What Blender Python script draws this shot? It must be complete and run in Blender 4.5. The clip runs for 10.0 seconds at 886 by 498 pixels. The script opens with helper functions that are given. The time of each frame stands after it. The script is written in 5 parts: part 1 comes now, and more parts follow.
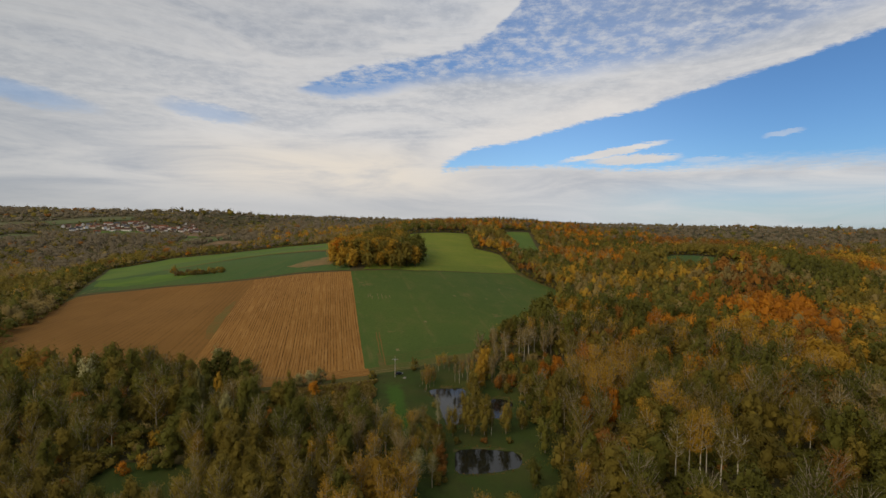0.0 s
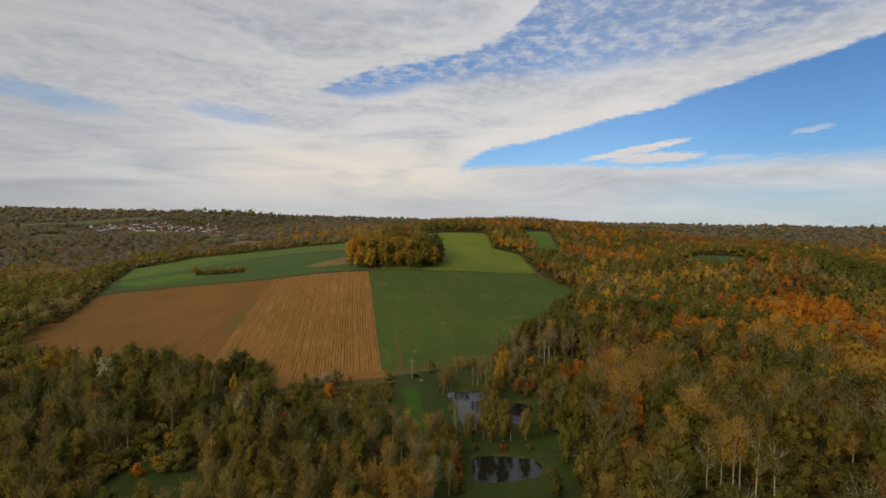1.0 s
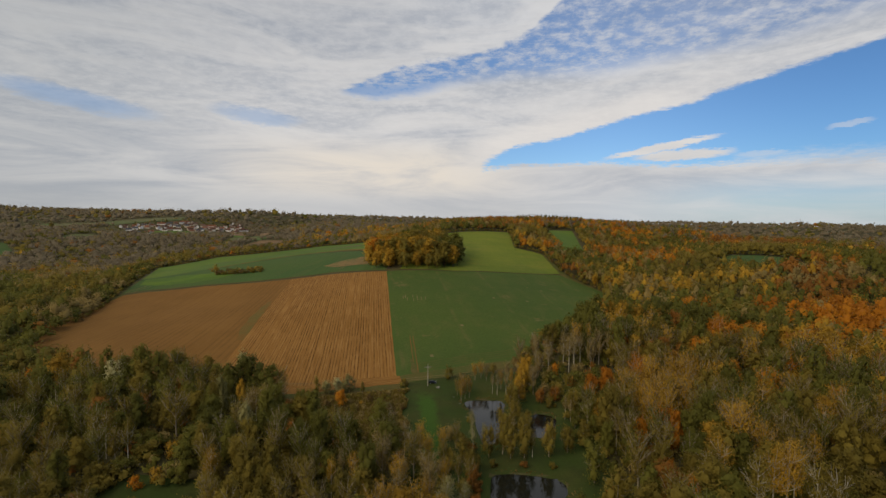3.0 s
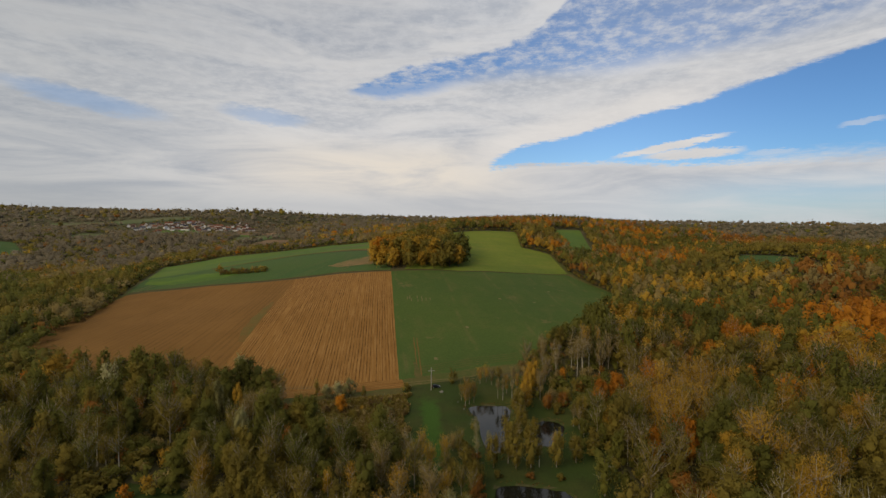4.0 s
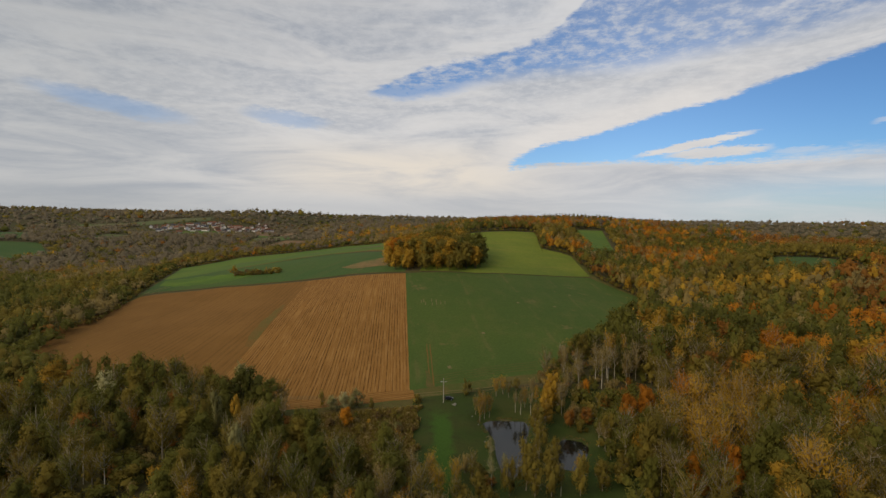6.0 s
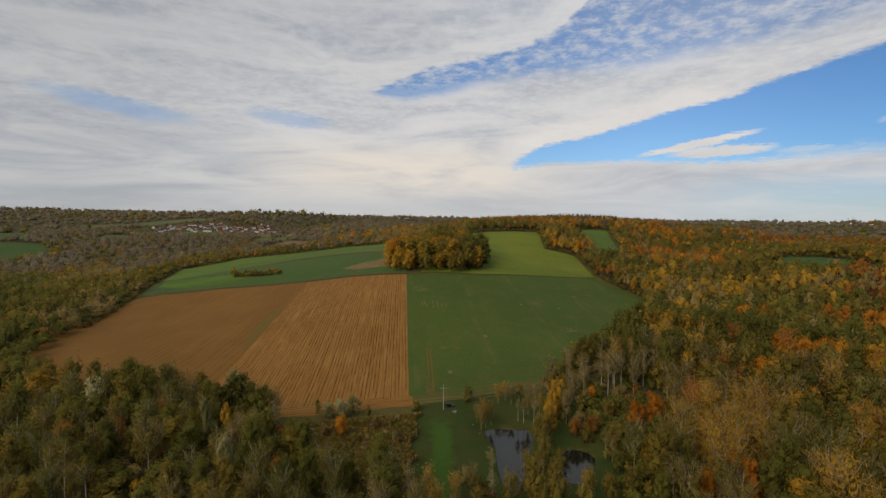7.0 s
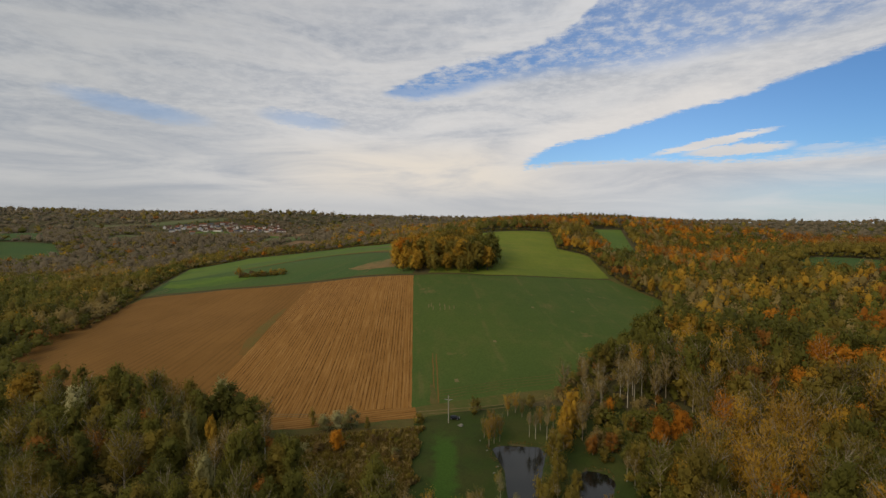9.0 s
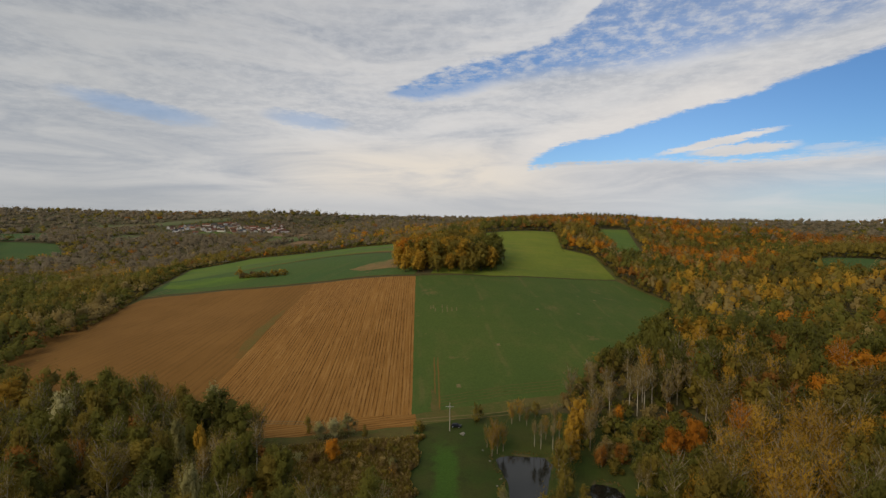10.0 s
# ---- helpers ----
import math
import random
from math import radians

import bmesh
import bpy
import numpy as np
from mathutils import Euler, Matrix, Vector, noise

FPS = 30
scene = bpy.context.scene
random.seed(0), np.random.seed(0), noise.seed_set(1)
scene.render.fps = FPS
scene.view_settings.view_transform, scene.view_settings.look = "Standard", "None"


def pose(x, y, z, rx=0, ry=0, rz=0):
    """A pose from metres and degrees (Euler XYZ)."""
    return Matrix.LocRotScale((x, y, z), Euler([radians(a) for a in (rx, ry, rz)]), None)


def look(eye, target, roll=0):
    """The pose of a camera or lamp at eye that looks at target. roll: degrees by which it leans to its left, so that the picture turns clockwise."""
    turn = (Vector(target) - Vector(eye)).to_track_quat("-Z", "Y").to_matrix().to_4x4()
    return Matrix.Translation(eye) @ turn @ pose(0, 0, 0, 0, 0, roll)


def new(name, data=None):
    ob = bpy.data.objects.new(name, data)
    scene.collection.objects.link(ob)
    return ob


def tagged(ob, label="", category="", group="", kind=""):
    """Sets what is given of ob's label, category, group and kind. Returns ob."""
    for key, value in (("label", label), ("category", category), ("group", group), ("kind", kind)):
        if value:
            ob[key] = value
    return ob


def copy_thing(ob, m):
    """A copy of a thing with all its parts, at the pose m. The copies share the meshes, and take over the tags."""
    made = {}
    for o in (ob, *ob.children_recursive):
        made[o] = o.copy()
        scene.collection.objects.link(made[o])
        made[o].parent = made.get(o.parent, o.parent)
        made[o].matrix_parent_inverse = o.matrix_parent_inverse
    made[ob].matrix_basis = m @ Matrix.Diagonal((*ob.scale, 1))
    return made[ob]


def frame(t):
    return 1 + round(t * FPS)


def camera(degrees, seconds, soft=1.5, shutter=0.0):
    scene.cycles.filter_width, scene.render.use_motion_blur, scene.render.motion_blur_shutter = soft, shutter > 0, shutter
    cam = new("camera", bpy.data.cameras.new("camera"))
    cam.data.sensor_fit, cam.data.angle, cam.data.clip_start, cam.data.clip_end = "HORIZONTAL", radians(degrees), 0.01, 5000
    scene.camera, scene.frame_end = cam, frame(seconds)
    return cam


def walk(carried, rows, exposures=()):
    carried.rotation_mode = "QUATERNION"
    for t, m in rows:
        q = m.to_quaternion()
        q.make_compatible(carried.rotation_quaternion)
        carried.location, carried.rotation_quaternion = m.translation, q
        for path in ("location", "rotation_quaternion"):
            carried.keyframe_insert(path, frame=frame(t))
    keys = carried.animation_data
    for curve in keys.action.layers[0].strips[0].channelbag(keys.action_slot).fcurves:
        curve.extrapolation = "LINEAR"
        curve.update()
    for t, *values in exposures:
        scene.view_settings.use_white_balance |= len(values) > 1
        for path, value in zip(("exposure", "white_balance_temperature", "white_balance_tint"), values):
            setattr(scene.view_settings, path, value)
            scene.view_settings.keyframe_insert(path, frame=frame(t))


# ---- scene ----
cam = camera(86.6, 10.0, soft=1.4)
PATH = [
    (0.0, pose(-2.20, 8.44, 83.87, 87.174, -0.625, 4.150)),
    (0.5, pose(-2.21, 11.15, 83.78, 87.156, -0.588, 4.953)),
    (1.0, pose(-2.16, 14.00, 83.71, 87.123, -0.521, 6.419)),
    (1.5, pose(-2.04, 17.11, 83.64, 87.079, -0.487, 7.143)),
    (2.0, pose(-1.82, 20.48, 83.55, 87.098, -0.463, 7.661)),
    (2.5, pose(-1.56, 24.05, 83.45, 87.052, -0.423, 8.527)),
    (4.0, pose(-1.01, 35.60, 83.24, 86.938, -0.354, 9.975)),
    (4.5, pose(-0.96, 39.56, 83.17, 86.924, -0.418, 10.738)),
    (5.0, pose(-1.06, 43.56, 83.16, 86.940, -0.382, 11.496)),
    (5.5, pose(-1.15, 47.62, 83.17, 86.961, -0.359, 11.962)),
    (7.0, pose(-1.25, 59.91, 83.37, 86.977, -0.125, 12.681)),
    (7.5, pose(-1.36, 64.08, 83.25, 86.974, -0.216, 12.866)),
    (8.0, pose(-1.56, 68.14, 83.07, 86.969, -0.100, 13.187)),
    (8.5, pose(-1.90, 72.09, 82.85, 86.991, -0.079, 13.631)),
    (9.0, pose(-2.21, 75.98, 82.64, 86.956, -0.059, 14.041)),
    (9.5, pose(-2.58, 80.08, 82.46, 86.981, -0.046, 14.305)),
    (10.0, pose(-3.03, 84.31, 82.33, 86.977, -0.034, 14.541)),
]
walk(cam, PATH)

# ---------------------------------------------------------------- world, sun, exposure
SUN_AZ, SUN_EL = -143.0, 37.0
world = bpy.data.worlds.new("sky_world")
scene.world = world
world.use_nodes = True
wt = world.node_tree
wt.nodes.clear()


class Nodes:
    """Small helper to chain shader nodes."""

    def __init__(self, tree):
        self.tree = tree

    def put(self, kind, **inputs):
        return self.tree.nodes.new(kind)

    def join(self, value, socket):
        if isinstance(value, (int, float)):
            socket.default_value = value
        elif isinstance(value, (tuple, list)):
            socket.default_value = value
        else:
            self.tree.links.new(value, socket)

    def math(self, op, a, b=0.0, c=0.0, clamp=False):
        n = self.tree.nodes.new("ShaderNodeMath")
        n.operation, n.use_clamp = op, clamp
        for v, k in ((a, 0), (b, 1), (c, 2)):
            self.join(v, n.inputs[k])
        return n.outputs[0]

    def add(self, a, b):
        return self.math("ADD", a, b)

    def sub(self, a, b):
        return self.math("SUBTRACT", a, b)

    def mul(self, a, b):
        return self.math("MULTIPLY", a, b)

    def step(self, v, lo, hi, out_lo=0.0, out_hi=1.0):
        n = self.tree.nodes.new("ShaderNodeMapRange")
        n.interpolation_type = "SMOOTHSTEP"
        for value, k in ((v, 0), (lo, 1), (hi, 2), (out_lo, 3), (out_hi, 4)):
            self.join(value, n.inputs[k])
        return n.outputs[0]

    def mix(self, fac, a, b, blend="MIX"):
        n = self.tree.nodes.new("ShaderNodeMix")
        n.data_type, n.blend_type = "RGBA", blend
        for value, k in ((fac, 0), (a, 6), (b, 7)):
            if isinstance(value, tuple) and len(value) == 3:
                value = (*value, 1.0)
            self.join(value, n.inputs[k])
        return n.outputs[2]

    def noise(self, vector, scale, detail=4.0, rough=0.55, distort=0.0):
        n = self.tree.nodes.new("ShaderNodeTexNoise")
        if vector is not None:
            self.join(vector, n.inputs["Vector"])
        for key, value in (("Scale", scale), ("Detail", detail), ("Roughness", rough), ("Distortion", distort)):
            n.inputs[key].default_value = value
        return n.outputs["Fac"]

    def vec(self, x, y, z):
        n = self.tree.nodes.new("ShaderNodeCombineXYZ")
        for v, k in ((x, 0), (y, 1), (z, 2)):
            self.join(v, n.inputs[k])
        return n.outputs[0]

    def split(self, v):
        n = self.tree.nodes.new("ShaderNodeSeparateXYZ")
        self.join(v, n.inputs[0])
        return n.outputs


w = Nodes(wt)
way = wt.nodes.new("ShaderNodeTexCoord").outputs["Generated"]
dx, dy, dz = w.split(way)
az = w.mul(w.math("ARCTAN2", dx, dy), 57.2958)
el = w.mul(w.math("ARCSINE", dz), 57.2958)
low = w.add(w.math("MAXIMUM", dz, 0.0), 0.10)
plane = w.vec(w.math("DIVIDE", dx, low), w.math("DIVIDE", dy, low), 0.0)
lumps = w.noise(plane, 1.1, 8.0, 0.6, 0.3)
ripple = w.noise(plane, 13.0, 6.0, 0.66, 0.1)
bank = w.noise(w.vec(w.mul(az, 0.045), w.mul(el, 0.26), 0.0), 1.3, 7.0, 0.6, 0.7)
rough_el = w.add(el, w.add(w.mul(w.sub(lumps, 0.5), 2.2), w.mul(w.sub(ripple, 0.5), 1.3)))
soft_el = w.add(el, w.add(w.mul(w.sub(lumps, 0.5), 1.5), w.mul(w.sub(ripple, 0.5), 1.3)))
frayed_el = w.add(el, w.add(w.mul(w.sub(bank, 0.5), 1.6), w.mul(w.sub(ripple, 0.5), 1.8)))


def bent(x, *points):
    """A line bent at the given points, held straight past its ends."""
    (a0, b0), (a1, b1) = points[:2]
    slope = (b1 - b0) / (a1 - a0)
    out = w.add(w.mul(w.sub(x, a0), slope), b0)
    for (a0, b0), (a1, b1) in zip(points[1:], points[2:]):
        turn = (b1 - b0) / (a1 - a0) - slope
        out = w.add(out, w.mul(w.math("MAXIMUM", w.sub(x, a0), 0.0), turn))
        slope += turn
    return out


# the wedge of open sky between the edge of the cloud sheet and the low bank with its wisp
edge = bent(az, (-4.4, 7.8), (-0.4, 9.3), (5.4, 10.4), (10.7, 11.7), (14.7, 12.6), (18.3, 13.1), (21.3, 14.1), (27.8, 15.5), (38.4, 17.6))
bank_top = bent(az, (-4.4, 6.5), (0.3, 7.0), (9.6, 6.9), (14.0, 6.5), (22.0, 6.3), (31.0, 5.6), (60.0, 4.6))
wedge = w.mul(w.step(w.sub(edge, soft_el), -0.1, 0.45), w.step(w.sub(frayed_el, bank_top), -0.25, w.step(az, 18.0, 30.0, 0.5, 2.2)))
wedge = w.mul(wedge, w.step(w.add(az, w.mul(w.sub(ripple, 0.5), 2.5)), -4.6, -3.4))


def wisp(a, e, ra, re, lean):
    """How far out of a slanting streak of cloud, 1 at its rim."""
    lift = w.sub(w.add(el, w.mul(w.sub(ripple, 0.5), 1.1)), w.add(e, w.mul(w.sub(az, a), lean)))
    return w.add(w.math("POWER", w.math("DIVIDE", w.sub(az, a), ra), 2.0), w.math("POWER", w.math("DIVIDE", lift, re), 2.0))


streaks = w.math("MINIMUM", wisp(15.4, 8.5, 5.4, 0.42, 0.16), wisp(17.6, 7.6, 4.6, 0.55, 0.02))
wedge = w.mul(wedge, w.step(streaks, 0.45, 1.5))
specks = w.math("MINIMUM", wisp(24.6, 7.3, 2.2, 0.3, 0.02), wisp(31.4, 9.4, 1.6, 0.26, 0.1))
wedge = w.mul(wedge, w.step(specks, 0.2, 1.6, 0.6, 1.0))
# the rippled opening higher in the sheet
over = bent(az, (-21.2, 15.5), (-14.9, 18.1), (-10.5, 18.9), (-3.5, 20.0), (0.0, 21.2), (3.2, 23.5), (14.0, 33.0), (60.0, 45.0))
under = bent(az, (-21.4, 15.2), (-17.3, 14.7), (-13.2, 15.0), (-7.2, 16.0), (-0.5, 16.6), (10.0, 16.4), (24.0, 17.2), (38.0, 19.0))
slot = w.mul(w.step(w.sub(rough_el, under), -0.5, w.step(az, -20.0, -4.0, 0.3, 1.8)), w.step(w.sub(over, soft_el), -0.1, 0.6))
slot = w.mul(slot, w.step(az, -22.0, -20.0))
mottle = w.step(w.add(ripple, w.mul(w.sub(lumps, 0.5), 0.35)), 0.36, 0.68, 0.92, 0.3)
mottle = w.mul(mottle, w.step(az, -6.0, 28.0, 1.0, 0.66))
near_edge = w.mul(w.step(w.sub(rough_el, under), 2.6, 0.8), w.step(az, 4.0, -12.0, 0.0, 0.72))
slot = w.mul(slot, w.math("MAXIMUM", mottle, near_edge))


def thin(a, e, ra, re, lean):
    lift = w.sub(rough_el, w.add(e, w.mul(w.sub(az, a), lean)))
    r = w.add(w.math("POWER", w.math("DIVIDE", w.sub(az, a), ra), 2.0), w.math("POWER", w.math("DIVIDE", lift, re), 2.0))
    return w.step(r, 1.6, 0.0)


faint = w.add(w.mul(thin(-46.8, 11.6, 6.5, 1.0, -0.13), 0.5), w.mul(thin(-30.4, 11.9, 4.6, 0.8, -0.05), 0.45))
blue = w.math("MAXIMUM", wedge, w.math("MAXIMUM", slot, faint), clamp=True)
haze = w.mul(w.mul(w.step(az, 8.0, 30.0), w.step(el, 6.5, 3.0)), w.step(bank, 0.35, 0.65, 0.5, 0.2))
blue = w.math("MAXIMUM", blue, haze, clamp=True)
# brightness of the cloud sheet
cloud = w.mix(w.step(bank, 0.32, 0.68), (4.5, 4.7, 5.1), (6.7, 6.55, 6.45))
cloud = w.mix(w.mul(w.mul(w.step(ripple, 0.35, 0.7), w.step(el, 6.0, 14.0, 0.2, 1.0)), 0.5), cloud, (7.0, 6.9, 6.85))
lit = w.mul(w.mul(w.step(el, 5.5, 8.0), w.step(el, 12.0, 9.0)), w.step(az, 0.0, 8.0))
cloud = w.mix(w.mul(lit, 0.6), cloud, (7.5, 7.2, 6.9))
warm = w.mul(w.step(w.math("ABSOLUTE", w.add(az, 17.0)), 24.0, 4.0), w.mul(w.step(el, 2.0, 5.0), w.step(el, 11.0, 6.5)))
cloud = w.mix(w.mul(w.mul(warm, w.step(bank, 0.3, 0.6, 0.45, 1.0)), 0.95), cloud, (7.8, 7.05, 6.1))
cloud = w.mix(w.step(el, 5.5, 1.0, 0.0, 0.65), cloud, w.mix(w.step(az, -4.0, 12.0), (5.0, 5.05, 5.1), (5.6, 5.9, 6.2)))
rim = w.mul(w.step(w.math("ABSOLUTE", w.sub(w.sub(el, edge), 0.8)), 2.6, 0.3), w.mul(w.step(az, -10.0, -2.0), w.step(az, 26.0, 12.0)))
cloud = w.mix(w.mul(rim, 0.65), cloud, (7.9, 7.45, 7.0))
sky = wt.nodes.new("ShaderNodeTexSky")
sky.sky_type, sky.sun_disc = "NISHITA", False
sky.sun_elevation, sky.sun_rotation = radians(SUN_EL), radians(SUN_AZ)
sky.air_density, sky.dust_density, sky.ozone_density = 1.0, 0.6, 1.6
cloud = w.mix(1.0, cloud, w.mix(w.step(el, 9.0, 27.0), (1.0, 1.0, 1.0), w.mix(w.step(az, -26.0, 0.0), (0.78, 0.80, 0.83), (0.93, 0.95, 0.98))), "MULTIPLY")
cloud = w.mix(1.0, cloud, w.mix(w.step(az, -22.0, -55.0), (1.0, 1.0, 1.0), (0.80, 0.82, 0.83)), "MULTIPLY")
clear = w.mix(1.0, sky.outputs[0], w.mix(w.step(az, 6.0, 34.0), (0.72, 0.95, 1.2), (0.46, 0.69, 0.94)), "MULTIPLY")
back = wt.nodes.new("ShaderNodeBackground")
wt.links.new(w.mix(blue, cloud, clear), back.inputs[0])
back.inputs[1].default_value = 0.1
wt.links.new(back.outputs[0], wt.nodes.new("ShaderNodeOutputWorld").inputs[0])

sun = new("sun", bpy.data.lights.new("sun", "SUN"))
sun.data.energy, sun.data.angle, sun.data.color = 2.15, radians(50), (1.0, 0.88, 0.68)
a, e = radians(SUN_AZ), radians(SUN_EL)
sun.matrix_world = look((300 * math.sin(a) * math.cos(e), 300 * math.cos(a) * math.cos(e), 300 * math.sin(e)), (0, 0, 0))
scene.view_settings.exposure = 0.0

# ---------------------------------------------------------------- shape of the land
# hills: centre x, y, spread x, y, height
NEAR_HILLS = [
    (-70, 560, 130, 170, 23.2),
    (-210, 560, 150, 120, 17.6),
    (-330, 640, 150, 150, 19.9),
    (-560, 420, 170, 220, 7.6),
    (280, 600, 160, 140, 35.5),
    (60, 640, 110, 150, 7.6),
    (140, 330, 150, 120, 5.8),
    (-250, 330, 160, 150, 4.7),
    (600, 700, 260, 350, 26.1),
    (30, 430, 130, 110, 4.8),
    (-120, 420, 120, 110, 13.4),
    (-150, 150, 220, 150, -1.1),
    (400, 300, 240, 240, 10.4),
]
FAR_HILLS = [
    (-90, 800, 200, 190, 57.2),
    (-60, 1100, 350, 220, 72.8),
    (-420, 900, 260, 220, 24.8),
    (-1080, 1420, 330, 260, 59.3),
    (-1350, 950, 350, 320, 48.6),
    (-1500, 1700, 500, 400, 46.6),
    (-1000, 1900, 400, 300, 67.9),
    (-880, 1080, 220, 200, 21.5),
    (900, 1000, 400, 400, 55.8),
    (-500, 1300, 260, 260, 72.9),
    (330, 850, 240, 200, 28.2),
    (180, 1000, 220, 220, 31.8),
    (-1100, 600, 400, 400, 15.5),
]


def ease(lo, hi, v):
    k = np.clip((v - lo) / (hi - lo), 0, 1)
    return k * k * (3 - 2 * k)


def land(x, y):
    """Height of the land without the ponds."""
    x, y = np.asarray(x, float), np.asarray(y, float)
    r = np.hypot(x, y)
    z = -4 + ease(1500, 3300, r) * (112 - 48 * x / np.maximum(r, 1))
    for cx, cy, sx, sy, h in NEAR_HILLS + FAR_HILLS:
        z = z + h * np.exp(-((x - cx) / sx) ** 2 - ((y - cy) / sy) ** 2)
    return z


def inside(poly, x, y):
    """Whether points lie in a polygon."""
    x, y = np.asarray(x, float), np.asarray(y, float)
    hit = np.zeros(x.shape, bool)
    for (x0, y0), (x1, y1) in zip(poly, poly[1:] + poly[:1]):
        if y0 != y1:
            hit ^= ((y0 > y) != (y1 > y)) & (x < x0 + (y - y0) * (x1 - x0) / (y1 - y0))
    return hit


def gap(poly, x, y):
    """Distance to a polygon's outline, negative inside."""
    x, y = np.asarray(x, float), np.asarray(y, float)
    d = np.full(x.shape, 1e9)
    for (x0, y0), (x1, y1) in zip(poly, poly[1:] + poly[:1]):
        k = np.clip(((x - x0) * (x1 - x0) + (y - y0) * (y1 - y0)) / ((x1 - x0) ** 2 + (y1 - y0) ** 2), 0, 1)
        d = np.minimum(d, np.hypot(x - x0 - k * (x1 - x0), y - y0 - k * (y1 - y0)))
    return np.where(inside(poly, x, y), -d, d)


# ponds: outline and water level
POND_UPPER = [(-27, 250), (-22, 253), (-9, 255), (-6, 250), (-7, 232), (-8, 209), (-14, 207), (-18, 222), (-20, 234), (-24, 243)]
POND_LOWER = [(-9.6, 187.7), (-4, 189.4), (2, 190), (13, 189), (16, 185.5), (16.3, 181), (14.6, 176.5), (8.7, 173.6), (0, 170.6), (-6.8, 170), (-9, 172.5), (-9.6, 179)]
POND_SIDE = [(1, 224), (3, 234), (7, 242), (14, 241), (17, 236), (15, 226), (11, 217), (5, 217)]
PONDS = [("pond_upper", POND_UPPER, -2.4), ("pond_lower", POND_LOWER, -3.6), ("pond_side", POND_SIDE, -2.5)]


def ground_z(x, y):
    """Height of the ground, ponds cut in."""
    z = land(x, y)
    for _, poly, level in PONDS:
        d = gap(poly, x, y)
        k = ease(7.0, 0.6, d)
        z = z * (1 - k) + (level + 0.35) * k
        z = np.where(d < 0.6, level + 0.35 - ease(0.6, -2.0, d) * 1.4, z)
    return z


# ---------------------------------------------------------------- materials
def material(name, rough=0.85, spec=0.25):
    m = bpy.data.materials.new(name)
    m.use_nodes = True
    n = Nodes(m.node_tree)
    bsdf = m.node_tree.nodes["Principled BSDF"]
    bsdf.inputs["Roughness"].default_value = rough
    bsdf.inputs["Specular IOR Level"].default_value = spec
    n.bsdf, n.mat = bsdf, m
    n.place = m.node_tree.nodes.new("ShaderNodeTexCoord").outputs["Object"]
    return n


def colour(n, value):
    n.join((*value, 1.0) if isinstance(value, tuple) else value, n.bsdf.inputs["Base Color"])
    return n.mat


def bump(n, fac, strength, distance):
    b = n.tree.nodes.new("ShaderNodeBump")
    b.inputs["Strength"].default_value, b.inputs["Distance"].default_value = strength, distance
    n.join(fac, b.inputs["Height"])
    n.join(b.outputs[0], n.bsdf.inputs["Normal"])


def plain(name, rgb, rough=0.7, metal=0.0, vary=0.25, scale=3.0):
    n = material(name, rough)
    n.bsdf.inputs["Metallic"].default_value = metal
    f = n.noise(n.place, scale, 5.0)
    return colour(n, n.mix(f, tuple(c * (1 - vary) for c in rgb), tuple(min(1, c * (1 + vary)) for c in rgb)))


def earth_like(name, a, b, c, big=0.02, mid=0.15, fine=1.2, depth=0.3, stretch=(1, 1, 1), bare=None, lush=None):
    """Ground cover in three tones, mottled at three sizes."""
    n = material(name, 0.95, 0.1)
    x, y, z = n.split(n.place)
    p = n.vec(n.mul(x, stretch[0]), n.mul(y, stretch[1]), n.mul(z, stretch[2]))
    f1, f2, f3 = n.noise(n.place, big, 4.0), n.noise(p, mid, 5.0, 0.6), n.noise(p, fine, 4.0, 0.65)
    col = n.mix(n.step(f1, 0.38, 0.64), a, b)
    col = n.mix(n.mul(n.step(f2, 0.45, 0.72), 0.7), col, c)
    col = n.mix(n.mul(n.step(f3, 0.3, 0.75), 0.4), col, n.mix(1.0, col, (0.45, 0.45, 0.45), "MULTIPLY"))
    if bare:
        patch = n.step(n.add(n.noise(n.place, 0.055, 3.0, 0.5), n.mul(n.noise(n.place, 0.5, 3.0), 0.25)), 0.78, 0.88)
        lanes = n.step(n.math("SINE", n.add(n.mul(x, 0.14), n.mul(f1, 2.0))), 0.97, 1.0)
        col = n.mix(n.mul(n.math("MAXIMUM", patch, n.mul(lanes, n.step(f2, 0.4, 0.6, 0.0, 0.35))), 0.45), col, bare)
    if lush:
        off = n.math("ABSOLUTE", n.add(n.add(x, 2.0), n.mul(n.sub(y, 50.0), 0.263)))
        strip = n.step(n.add(off, n.mul(n.sub(f2, 0.5), 9.0)), 6.0, 2.0)
        strip = n.mul(strip, n.mul(n.step(y, 30.0, 52.0), n.step(n.add(y, n.mul(f2, 8.0)), 112.0, 98.0)))
        col = n.mix(n.mul(strip, 0.9), col, n.mix(n.step(f3, 0.35, 0.7), lush, tuple(c * 0.72 for c in lush)))
    bump(n, f3, 0.6, depth)
    return colour(n, col)


